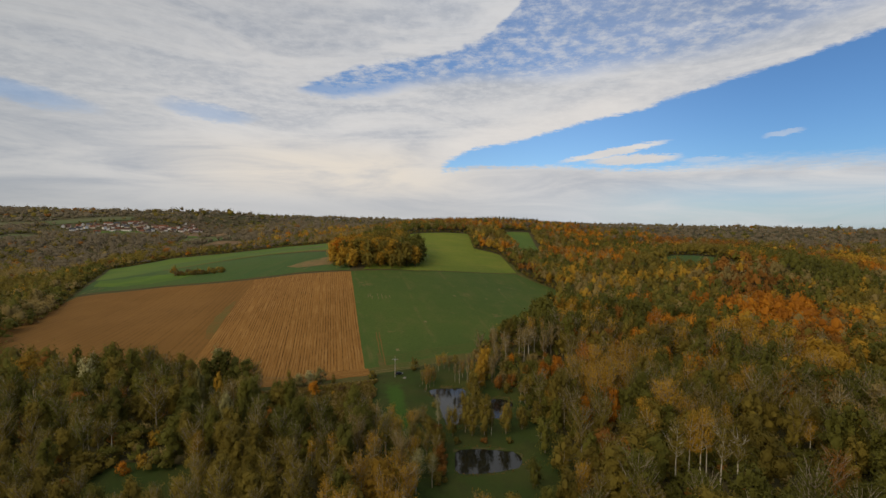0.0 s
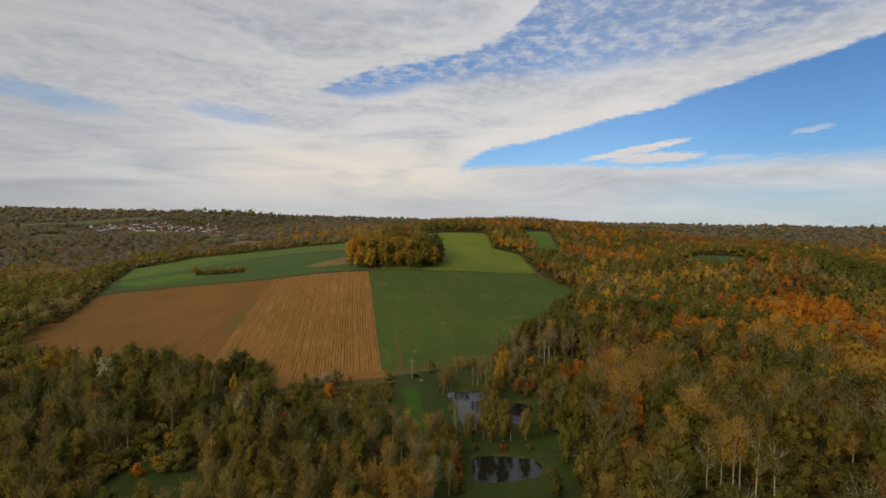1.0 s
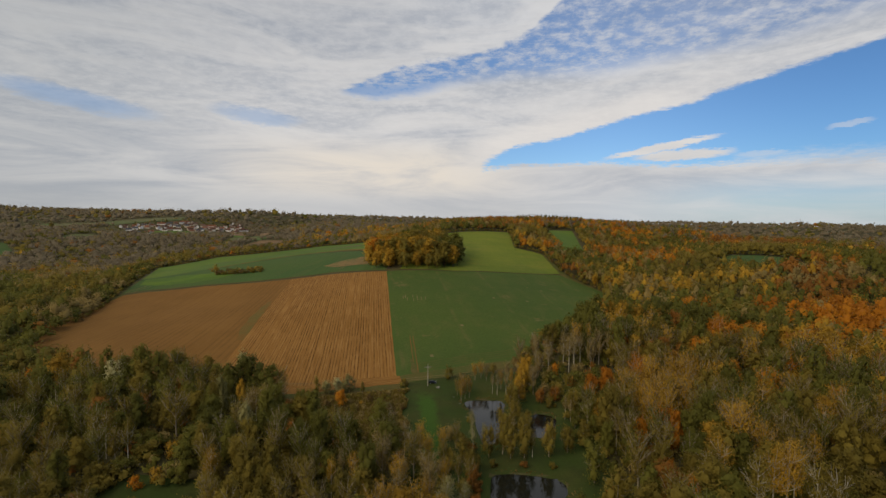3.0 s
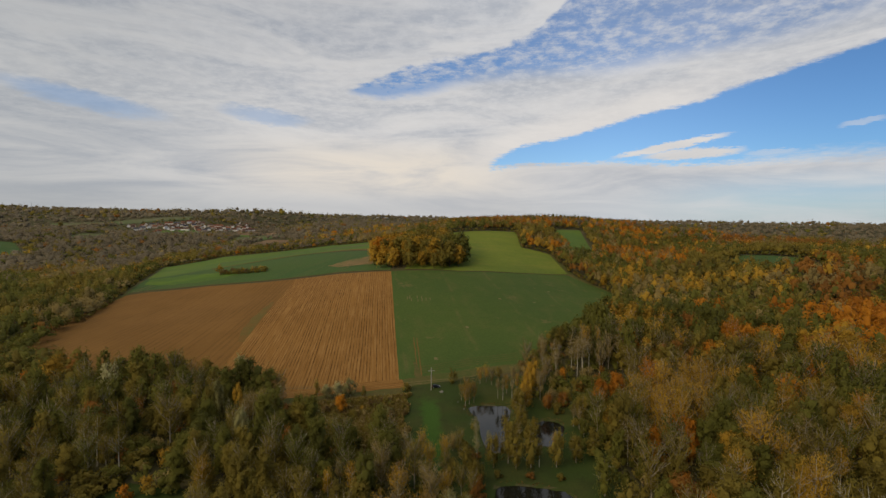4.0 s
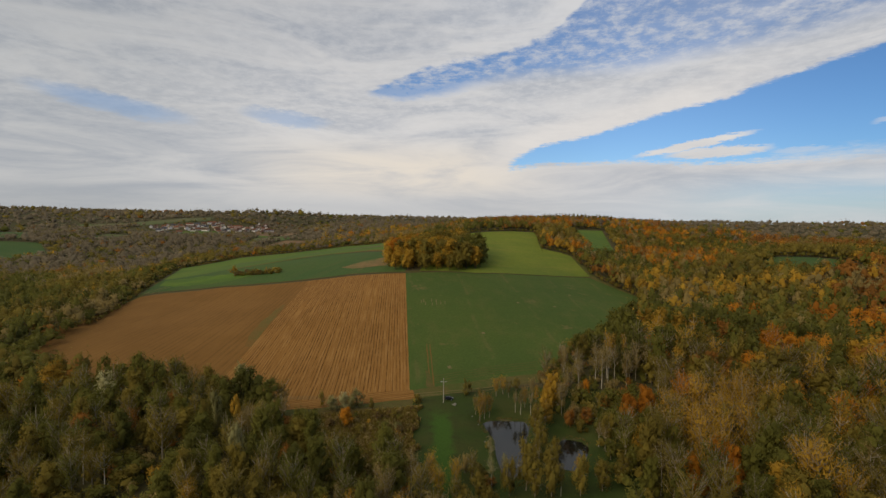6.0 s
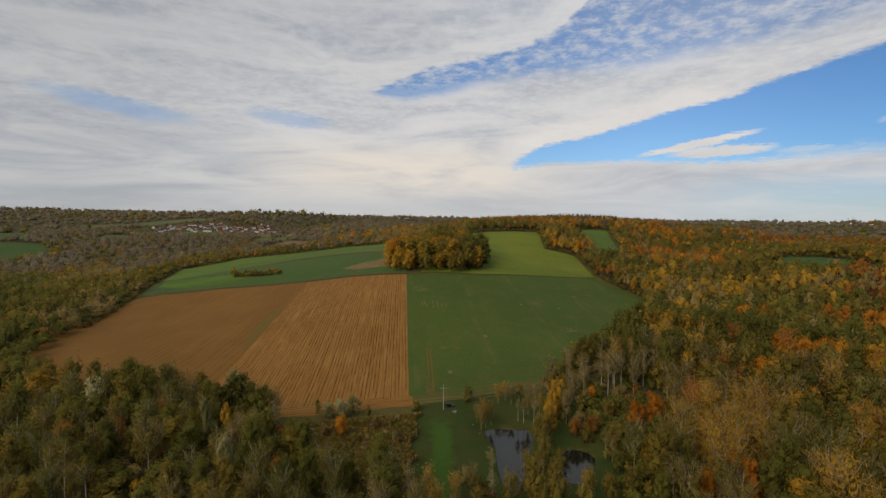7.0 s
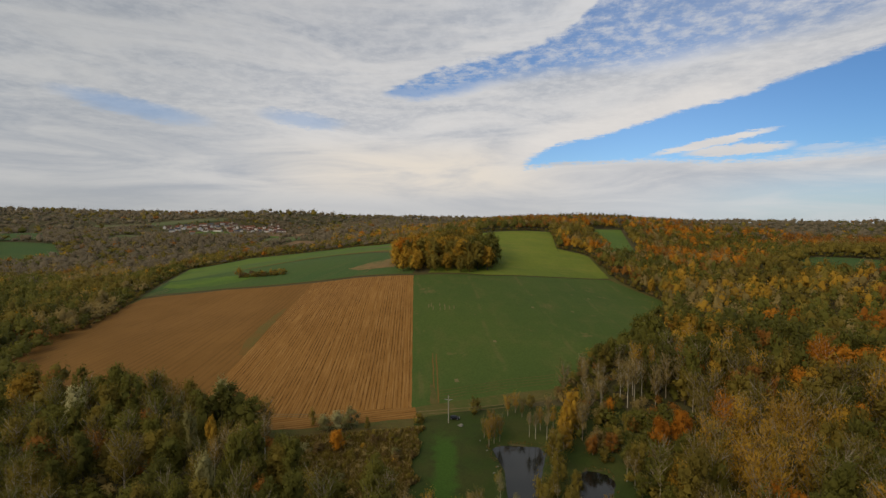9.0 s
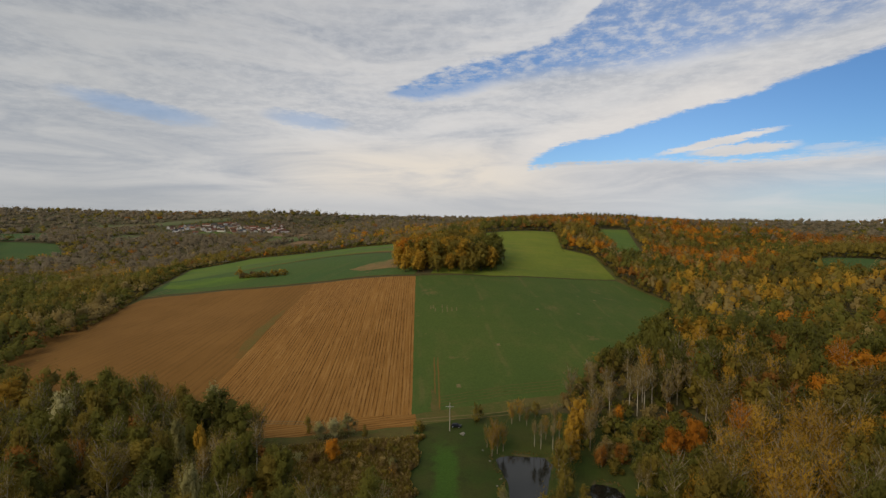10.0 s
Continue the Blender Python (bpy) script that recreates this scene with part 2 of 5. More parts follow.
M_FLOOR = earth_like("woodland_floor", (0.074, 0.066, 0.026), (0.086, 0.068, 0.030), (0.062, 0.064, 0.022), 0.006, 0.05, 0.5)
M_MEADOW = earth_like("meadow_grass", (0.035, 0.052, 0.010), (0.050, 0.056, 0.013), (0.030, 0.040, 0.010), 0.05, 0.2, 1.5, 0.15, lush=(0.044, 0.090, 0.012))
M_ROUGH = earth_like("rough_grass", (0.115, 0.083, 0.025), (0.088, 0.078, 0.020), (0.078, 0.055, 0.018), 0.04, 0.3, 1.5, 0.3)
M_CROP = earth_like("winter_crop", (0.058, 0.088, 0.017), (0.067, 0.096, 0.018), (0.088, 0.099, 0.023), 0.012, 0.08, 0.9, 0.12, (1, 0.6, 1), (0.17, 0.115, 0.045))
M_LAWN = earth_like("light_green_crop", (0.15, 0.175, 0.020), (0.108, 0.140, 0.018), (0.18, 0.175, 0.027), 0.012, 0.05, 0.5, 0.1, (0.5, 1.6, 1))
M_TEAL = earth_like("dark_green_crop", (0.050, 0.090, 0.024), (0.062, 0.10, 0.024), (0.078, 0.098, 0.028), 0.01, 0.05, 0.6, 0.1, (0.4, 1.6, 1))
M_BRIGHT = earth_like("bright_green_crop", (0.10, 0.15, 0.022), (0.08, 0.13, 0.024), (0.12, 0.145, 0.028), 0.012, 0.05, 0.5, 0.1, (0.4, 1.5, 1))
M_LIME = earth_like("lime_crop", (0.090, 0.150, 0.016), (0.070, 0.118, 0.020), (0.110, 0.150, 0.022), 0.03, 0.06, 0.5, 0.1, (0.4, 1.6, 1))
M_HAY = earth_like("far_pasture", (0.085, 0.12, 0.035), (0.12, 0.115, 0.05), (0.09, 0.10, 0.035), 0.006, 0.03, 0.2, 0.2)
M_FALLOW = earth_like("far_ploughland", (0.17, 0.105, 0.055), (0.20, 0.125, 0.06), (0.14, 0.09, 0.045), 0.006, 0.03, 0.2, 0.2)
M_VERGE = earth_like("grassy_verge", (0.098, 0.082, 0.022), (0.072, 0.082, 0.018), (0.125, 0.092, 0.030), 0.06, 0.35, 1.5, 0.2)
M_WEEDS = earth_like("thin_weeds", (0.160, 0.086, 0.020), (0.122, 0.094, 0.022), (0.180, 0.095, 0.024), 0.05, 0.2, 1.5, 0.1)
M_PALE_MARK = earth_like("pale_soil_mark", (0.17, 0.135, 0.055), (0.13, 0.115, 0.042), (0.09, 0.10, 0.028), 0.2, 0.5, 2.0, 0.1)
M_TRACK = earth_like("dirt_track", (0.20, 0.135, 0.06), (0.16, 0.115, 0.05), (0.09, 0.085, 0.03), 0.05, 0.35, 2.0, 0.1)
M_SOIL = earth_like("bare_soil", (0.19, 0.125, 0.05), (0.085, 0.105, 0.030), (0.24, 0.15, 0.06), 0.04, 0.14, 1.0, 0.12)


def tilled(name, a, b, c, pitch, strong):
    """Worked soil whose drill rows run along the field's own y."""
    n = material(name, 0.95, 0.1)
    x, y, z = n.split(n.place)
    drift = n.noise(n.vec(n.mul(x, 0.25), n.mul(y, 0.02), 0.0), 1.0, 2.0, 0.5)
    wave = n.math("SINE", n.add(n.mul(x, 6.2832 / pitch), n.mul(drift, 2.6)))
    each = n.noise(n.vec(n.mul(x, 0.8 / pitch), n.mul(y, 0.004), 5.0), 1.0, 3.0, 0.7)
    fine = n.noise(n.vec(n.mul(x, 2.6 / pitch), n.mul(y, 0.035), 3.0), 1.0, 3.0, 0.6)
    clod = n.noise(n.place, 1.6, 4.0, 0.65)
    wide = n.noise(n.place, 0.018, 4.0, 0.55)
    col = n.mix(n.step(wide, 0.35, 0.66), a, b)
    broken = n.noise(n.vec(n.mul(x, 1.1), n.mul(y, 0.11), 8.0), 1.0, 4.0, 0.65)
    furrow = n.mul(n.mul(n.step(wave, 0.0, 0.95), n.step(each, 0.36, 0.56)), n.step(broken, 0.36, 0.58, 0.3, 1.0))
    thin = n.math("SINE", n.add(n.mul(x, 6.2832 / pitch * 2.6), n.mul(drift, 7.0)))
    col = n.mix(n.mul(n.mul(n.step(thin, 0.3, 1.0), n.step(broken, 0.4, 0.6)), strong * 0.5), col, n.mix(1.0, col, (0.55, 0.5, 0.44), "MULTIPLY"))
    col = n.mix(n.mul(n.step(fine, 0.45, 0.62), strong * 0.8), col, c)
    col = n.mix(n.mul(furrow, min(1.0, strong * 1.2)), col, n.mix(1.0, col, (0.40, 0.34, 0.28), "MULTIPLY"))
    col = n.mix(n.mul(n.step(clod, 0.35, 0.7), 0.3), col, n.mix(1.0, col, (0.6, 0.57, 0.52), "MULTIPLY"))
    bump(n, n.add(n.mul(fine, 0.7), n.mul(clod, 0.3)), 0.7, 0.15)
    return colour(n, col)


M_STUBBLE = tilled("stubble_rows", (0.205, 0.097, 0.021), (0.236, 0.113, 0.025), (0.31, 0.165, 0.048), 1.8, 0.8)
M_PLOUGH = tilled("harrowed_soil", (0.160, 0.078, 0.017), (0.190, 0.094, 0.022), (0.22, 0.117, 0.030), 4.5, 0.26)


def leaf(name, dark, mid, light, lets=0.42):
    """Foliage: tone from leaf to leaf, from tree to tree and over the wood."""
    n = material(name, 0.75, 0.15)
    geo = n.tree.nodes.new("ShaderNodeNewGeometry")
    info = n.tree.nodes.new("ShaderNodeObjectInfo")
    own = n.tree.nodes.new("ShaderNodeAttribute")
    own.attribute_name = "tree_tone"
    stand = n.noise(geo.outputs["Position"], 0.03, 2.0, 0.5)
    single = n.math("FRACT", n.add(info.outputs["Random"], own.outputs["Fac"]))
    each = n.add(n.mul(geo.outputs["Random Per Island"], 0.14), n.add(n.mul(single, 0.6), n.mul(n.step(stand, 0.35, 0.65), 0.35)))
    col = n.mix(n.step(each, 0.1, 0.6), dark, mid)
    col = n.mix(n.step(each, 0.55, 1.1), col, light)
    n.join(col, n.bsdf.inputs["Base Color"])
    bump(n, n.noise(geo.outputs["Position"], 1.1, 3.0, 0.65), 0.8, 0.6)
    tr = n.tree.nodes.new("ShaderNodeBsdfTranslucent")
    n.join(col, tr.inputs["Color"])
    mx = n.tree.nodes.new("ShaderNodeMixShader")
    mx.inputs[0].default_value = lets
    n.join(n.bsdf.outputs[0], mx.inputs[1])
    n.join(tr.outputs[0], mx.inputs[2])
    n.join(mx.outputs[0], n.tree.nodes["Material Output"].inputs["Surface"])
    return n.mat


LEAF = {
    "green": leaf("leaves_green", (0.098, 0.093, 0.016), (0.142, 0.131, 0.021), (0.191, 0.173, 0.027)),
    "olive": leaf("leaves_olive", (0.151, 0.114, 0.019), (0.222, 0.164, 0.026), (0.290, 0.216, 0.036)),
    "ochre": leaf("leaves_ochre", (0.293, 0.170, 0.020), (0.454, 0.259, 0.026), (0.575, 0.339, 0.038)),
    "orange": leaf("leaves_orange", (0.326, 0.117, 0.011), (0.508, 0.192, 0.013), (0.605, 0.268, 0.022)),
    "rust": leaf("leaves_rust", (0.202, 0.090, 0.018), (0.302, 0.129, 0.022), (0.392, 0.168, 0.028)),
    "silver": leaf("leaves_silver", (0.19, 0.170, 0.055), (0.31, 0.275, 0.10), (0.48, 0.43, 0.20)),
    "grey": leaf("leaves_grey", (0.219, 0.158, 0.048), (0.300, 0.215, 0.068), (0.375, 0.270, 0.092)),
    "brown": leaf("leaves_dry_brown", (0.135, 0.088, 0.028), (0.180, 0.116, 0.036), (0.225, 0.148, 0.048)),
    # bare trees for the far hills, aerial haze mixed into their leaf colour
    "twigs": leaf("haze_tinted_twigs", (0.190, 0.150, 0.088), (0.222, 0.174, 0.103), (0.255, 0.202, 0.122)),
}
M_BARK = plain("bark_dark", (0.07, 0.055, 0.04), 0.9, 0.0, 0.35, 1.5)
M_PALE = plain("bark_pale", (0.46, 0.40, 0.29), 0.85, 0.0, 0.3, 1.2)
M_TWIG = plain("bark_grey", (0.34, 0.275, 0.18), 0.9, 0.0, 0.3, 1.2)


# ---------------------------------------------------------------- mesh helpers
def mesh_of(name, verts, faces, mat=None, smooth=False, shade=None, tone=None):
    me = bpy.data.meshes.new(name)
    verts = np.asarray(verts, np.float32)
    faces = [np.asarray(f, np.int32) for f in faces] if isinstance(faces, list) else [np.asarray(faces, np.int32)]
    faces = [f for f in faces if len(f)]
    loops = np.concatenate([f.ravel() for f in faces])
    sizes = np.concatenate([np.full(len(f), f.shape[1]) for f in faces])
    me.vertices.add(len(verts))
    me.vertices.foreach_set("co", verts.ravel())
    me.loops.add(len(loops))
    me.loops.foreach_set("vertex_index", loops)
    me.polygons.add(len(sizes))
    me.polygons.foreach_set("loop_start", np.concatenate([[0], np.cumsum(sizes)[:-1]]).astype(np.int32))
    me.polygons.foreach_set("use_smooth", np.full(len(sizes), smooth))
    me.update(calc_edges=True)
    if shade is not None:
        me.normals_split_custom_set_from_vertices(np.asarray(shade, np.float32).reshape(-1, 3))
    if tone is not None:
        me.attributes.new("tree_tone", "FLOAT", "POINT").data.foreach_set("value", np.asarray(tone, np.float32))
    if mat:
        me.materials.append(mat)
    return me


def part(name, bm, mat, parent, label=""):
    """One mesh object under a thing or under a part."""
    if isinstance(bm, bmesh.types.BMesh):
        me = bpy.data.meshes.new(name)
        bm.to_mesh(me)
        bm.free()
        me.materials.append(mat)
    else:
        me = bm
    ob = new(name, me)
    ob.parent = parent
    return tagged(ob, label) if label else ob


def thing(name, m, label, category, group=""):
    ob = new(name)
    ob.empty_display_size = 0.5
    ob.matrix_basis = m
    return tagged(ob, label, category, group)


def box(bm, x, y, z, sx, sy, sz, bevel=0.0):
    """A box with its base centred at x, y, z."""
    made = bmesh.ops.create_cube(bm, size=1.0)["verts"]
    bmesh.ops.transform(bm, matrix=Matrix.Translation((x, y, z + sz / 2)) @ Matrix.Diagonal((sx, sy, sz, 1)), verts=made)
    if bevel:
        edges = list({e for v in made for e in v.link_edges})
        bmesh.ops.bevel(bm, geom=edges, offset=bevel, segments=2, affect="EDGES", profile=0.6)
    return bm


def rod(bm, p, q, r0, r1, sides=10):
    p, q = Vector(p), Vector(q)
    made = bmesh.ops.create_cone(bm, cap_ends=True, segments=sides, radius1=r0, radius2=r1, depth=(q - p).length)["verts"]
    turn = (q - p).to_track_quat("Z", "Y").to_matrix().to_4x4()
    bmesh.ops.transform(bm, matrix=Matrix.Translation((p + q) / 2) @ turn, verts=made)
    return bm


# ---------------------------------------------------------------- ground, fields, water
def spaced(start, stop, inner, fine, grow):
    """Coordinates that lie close together in the middle and spread outwards."""
    lo, hi = inner
    c = list(np.arange(lo, hi + fine / 2, fine))
    d = fine
    while c[-1] < stop:
        d = min(d * grow, 120)
        c.append(min(c[-1] + d, stop))
    d = fine
    head = [lo]
    while head[-1] > start:
        d = min(d * grow, 120)
        head.append(max(head[-1] - d, start))
    return np.array(head[:0:-1] + c)


gx = spaced(-4900, 4900, (-40, 30), 2.0, 1.06)
gy = spaced(-2500, 4900, (160, 262), 2.0, 1.05)
X, Y = np.meshgrid(gx, gy)
nx, ny = len(gx), len(gy)
idx = np.arange(nx * ny).reshape(ny, nx)
quads = np.stack([idx[:-1, :-1], idx[:-1, 1:], idx[1:, 1:], idx[1:, :-1]], -1).reshape(-1, 4)
ground = new("ground", mesh_of("ground", np.stack([X, Y, ground_z(X, Y)], -1).reshape(-1, 3), quads, M_FLOOR, True))
tagged(ground, "brown-green valley ground with leaf litter and grass", "ground", kind="structure")


def along(line, n):
    """n + 1 even points on a polyline."""
    line = np.array(line, float)
    d = np.concatenate([[0], np.cumsum(np.hypot(*np.diff(line, axis=0).T))])
    s = np.linspace(0, d[-1], n + 1)
    return np.stack([np.interp(s, d, line[:, 0]), np.interp(s, d, line[:, 1])], -1)


def field(name, foot, head, mat, label, lift=0.12, cell=6.0, ridge=None, ragged=0.8, turn=0.0, category="field"):
    """A sheet between two polylines, lying on the land; its own y runs along the rows."""
    foot, head = np.array(foot, float), np.array(head, float)
    span = max(np.hypot(*np.diff(p, axis=0).T).sum() for p in (foot, head))
    rise = max(np.hypot(*(head[0] - foot[0])), np.hypot(*(head[-1] - foot[-1])))
    n, k = max(2, int(span / (ridge[0] / 4 if ridge else cell))), max(2, int(rise / cell))
    f, h = along(foot, n), along(head, n)
    v = np.linspace(0, 1, k + 1)[:, None, None]
    p = f[None] * (1 - v) + h[None] * v
    edge = np.zeros((k + 1, n + 1))
    edge[0], edge[-1], edge[:, 0], edge[:, -1] = 1, 1, 1, 1
    wob = np.array([[noise.noise(Vector((a * 0.12, b * 0.12, 7.0))) for a, b in row] for row in p]) * ragged
    p[..., 0] += wob * edge
    p[..., 1] -= wob * edge
    z = ground_z(p[..., 0], p[..., 1]) + lift
    if ridge:
        step, depth = ridge
        u = np.arange(n + 1) / 4
        wave = np.cos(u * 2 * np.pi) * 0.5 + 0.3 * np.random.RandomState(3).rand(n + 1)
        z = z + depth * wave[None] * (1 - edge)
    base = Vector((*f[0], 0))
    rot = Matrix.Translation(base) @ Matrix.Rotation(radians(turn), 4, "Z")
    co = np.stack([p[..., 0], p[..., 1], z, np.ones_like(z)], -1).reshape(-1, 4) @ np.array(rot.inverted()).T
    i = np.arange((n + 1) * (k + 1)).reshape(k + 1, n + 1)
    q = np.stack([i[:-1, :-1], i[:-1, 1:], i[1:, 1:], i[1:, :-1]], -1).reshape(-1, 4)
    ob = new(name, mesh_of(name, co[:, :3], q, mat, True))
    ob.matrix_basis = rot
    return tagged(ob, label, category, kind="structure")


# rough grass margins between the fields and the woods
for side in ([(-290, 262), (-352, 350), (-412, 448), (-482, 556), (-577, 695)], [(-16, 787), (-3, 674), (22, 668), (34, 655), (52, 563), (86, 500), (53, 388), (18, 346), (1, 302)]):
    inward = 9.0 if side[0][0] < -100 else -9.0
    field("field_margin", side, [(x + inward, y) for x, y in side], M_VERGE, "rough grass margin between field and wood", 0.07, 3.0, None, 1.5)
# brown stubble, its rows parallel to its eastern edge
field("stubble_field", [(-162, 250), (-140, 256), (-114, 248), (-82, 264), (-65, 270)], [(-236, 488), (-187, 489), (-131, 481)], M_STUBBLE,
      "brown stubble field with pale drill rows", 0.12, 7.0, (1.25, 0.07), 0.6, 17.5)
field("ploughed_field", [(-325, 235), (-296, 262), (-230, 250), (-162, 250)], [(-410, 458), (-398, 473), (-337, 490), (-236, 488)], M_PLOUGH,
      "bare brown harrowed field on a gentle slope", 0.12, 7.0, None, 0.8, 14.0)
field("dark_crop_field", [(-65.5, 271), (-50, 280), (-27, 293), (-2, 304), (16, 345), (52, 388), (84, 496)],
      [(-131.3, 481.5), (-98, 486), (-66, 492), (-20, 520), (20, 545), (44, 559), (62, 533), (82, 502)], M_CROP,
      "dark green field of young winter crop", 0.12, 6.0, None, 0.8, 17.5)
field("light_crop_field", [(-120, 490), (-66, 495), (-20, 523), (20, 548), (45, 563)], [(-150, 745), (-105, 752), (-60, 768), (-14, 782), (-8, 672), (18, 664), (30, 653)], M_LAWN,
      "light green grassy crop field below the ridge wood", 0.16, 8.0, None, 1.0, 17.5)
field("long_crop_field", [(-417, 464), (-408, 482), (-344, 496), (-241, 495), (-191, 497), (-134, 487)],
      [(-475, 558), (-430, 600), (-354, 614), (-290, 640), (-240, 640), (-150, 600)], M_TEAL, "dark green crop field on the upper slope", 0.16, 9.0, None, 1.0, 80.0)
field("strip_crop_field", [(-475, 558), (-430, 602), (-354, 617), (-290, 645), (-240, 650), (-150, 610)],
      [(-571, 698), (-540, 808), (-424, 822), (-344, 836), (-237, 766), (-150, 745)], M_BRIGHT, "brighter green strip of crop along the hill", 0.18, 10.0, None, 1.0, 80.0)
field("upper_right_field", [(64, 690), (92, 700)], [(30, 858), (92, 884)], M_BRIGHT, "small green field between woods", 0.3, 8.0)
field("wood_clearing", [(206, 592), (238, 560), (290, 552)], [(253, 652), (266, 640), (296, 596)], M_TEAL, "small dark green clearing in the wood", 0.3, 8.0)
field("lime_strip", [(-438, 512), (-405, 505), (-362, 512), (-330, 530)], [(-462, 548), (-428, 562), (-390, 560), (-345, 548)], M_LIME, "bright lime-green strip of crop on the hill", 0.3, 4.0, None, 5.0)
field("stubble_strip", [(-420, 604), (-354, 619), (-290, 647), (-240, 652), (-165, 616)], [(-420, 610), (-354, 628), (-290, 656), (-240, 664), (-165, 640)], M_WEEDS, "thin yellowed strip between two crops", 0.32, 5.0, None, 3.0)
field("upper_strip", [(-470, 690), (-400, 715), (-320, 735), (-240, 715)], [(-480, 715), (-402, 738), (-322, 757), (-240, 735)], M_HAY, "pale grassy strip along the hill", 0.34, 6.0, None, 3.0)
field("bare_patch", [(-219, 531), (-202, 521), (-164, 521)], [(-215, 537), (-200, 560), (-168, 578)], M_SOIL, "bare ochre soil patch in the crop", 0.26, 5.0, None, 2.0)
field("grass_streak", [(-181, 312), (-188, 332), (-197, 360), (-212, 405)], [(-185.5, 312), (-196, 332), (-206, 360), (-215, 405)], M_WEEDS, "thin streak of weeds between the two brown fields", 0.22, 3.0, None, 2.0)
for k in range(9):
    x, y = -93 + 2.2 * k + 0.8 * math.sin(5.0 * k), 399 + 4 * math.sin(2.7 * k)
    field("thin_streak", [(x, y - 3.2), (x + 0.7, y - 3)], [(x - 1.6, y + 3), (x - 0.9, y + 3.2)], M_PALE_MARK, "short yellowed streak in the young crop", 0.2, 1.5, None, 0.6, category="field")
for x, y in ((-22, 420), (-40, 352), (6, 425), (20, 470), (-52, 300)):
    field("bare_spot", [(x, y), (x + 2.2, y + 0.4)], [(x - 0.6, y + 2.6), (x + 1.2, y + 3.4)], M_PALE_MARK, "small pale bare spot in the young crop", 0.2, 1.0, None, 0.9, category="field")
field("turning_strip", [(-130, 240), (-114, 240), (-82, 254), (-60, 263)], [(-124, 251), (-114, 250), (-83, 265.5), (-64, 272)], M_STUBBLE, "turned brown soil strip at the foot of the stubble", 0.2, 3.0, None, 0.8, 117.0)
field("headland", [(-140, 240), (-111, 238), (-82, 250), (-58, 264), (-30, 281), (0, 294)], [(-140, 255), (-114, 247), (-82, 263), (-63, 273.5), (-28, 294.5), (-3, 305)], M_VERGE,
      "strip of rough brown grass along the fields", 0.10, 3.0, None, 1.5)
for a, b, wide in (((-140, 249), (-62, 268), 0.55), ((-141, 247), (-61, 265.6), 0.5), ((-62, 268), (0, 297), 0.45), ((-61, 265.6), (1, 294.6), 0.4)):
    field("wheel_track", [a, ((a[0] + b[0]) / 2 + 2, (a[1] + b[1]) / 2 - 1.5), b], [(a[0], a[1] + wide), ((a[0] + b[0]) / 2 + 2, (a[1] + b[1]) / 2 - 1.5 + wide), (b[0], b[1] + wide)], M_TRACK,
          "worn earth wheel track beside the field", 0.16, 1.0, None, 0.25, category="track")
for dx0 in (0, 2.0):
    field("field_wheel_track", [(-57 + dx0, 278), (-72 + dx0, 330)], [(-56.3 + dx0, 278), (-71.3 + dx0, 330)], M_WEEDS, "faint earth wheel track through the green crop", 0.2, 2.0, None, 0.3, category="track")
field("bare_strip", [(-58, 276), (-61, 286), (-64, 296)], [(-54, 277), (-58.5, 287), (-62.6, 296)], M_VERGE, "narrow strip of bare earth in the crop", 0.22, 1.5, None, 1.2)
for k in range(4):
    up = 3.0 + 3.2 * k
    field("drill_line", [(-60, 275 + up), (-28, 295 + up), (-4, 306 + up)], [(-60, 275.6 + up), (-28, 295.6 + up), (-4, 306.6 + up)], M_VERGE, "pale drill line along the foot of the crop", 0.2, 2.0, None, 0.4, category="track")
for a, b in (((-421, 471), (-392, 476)), ((-419, 473), (-424, 505)), ((-413, 474), (-417, 503))):
    field("corner_track", [a, b], [(a[0] + 1.2, a[1] + 1.6), (b[0] + 1.2, b[1] + 1.6)], M_PALE_MARK, "pale worn track at the field corner", 0.32, 2.0, None, 0.8, category="track")
for dx0 in (0, 2.4):
    field("patch_track", [(-193 + dx0, 508), (-186 + dx0, 545)], [(-192.2 + dx0, 508), (-185.2 + dx0, 545)], M_PALE_MARK, "pale wheel track over the bare patch", 0.36, 2.0, None, 0.4, category="track")
field("field_border", [(-417, 463), (-408, 480), (-344, 494), (-241, 493), (-191, 495), (-131, 485), (-66, 493), (-20, 521), (20, 546), (45, 561)],
      [(-418, 465), (-408.5, 482.5), (-344, 496.5), (-241, 495.3), (-191, 497.3), (-131, 487.3), (-66, 495), (-20, 523), (20, 547.5), (45.5, 562.5)], M_VERGE, "brown grass border between two fields", 0.3, 4.0, None, 0.5)
field("pond_meadow", [(-30, 150), (0, 142), (36, 150)], [(-62, 265), (-24, 284), (26, 290)], M_MEADOW, "green meadow grass round the ponds", 0.09, 1.6, None, 2.0, category="meadow")
field("scrub_ground", [(-150, 240), (-110, 232), (-70, 194), (-46, 195)], [(-165, 258), (-114, 246), (-70, 258), (-61, 262)], M_ROUGH, "rough brown grass and reeds below the fields", 0.07, 3.0, None, 6.0, category="scrub")
field("glade", [(-140, 132), (-88, 138)], [(-132, 168), (-98, 168)], M_MEADOW, "small grassy glade between the trees", 0.10, 4.0, None, 2.5, category="meadow")
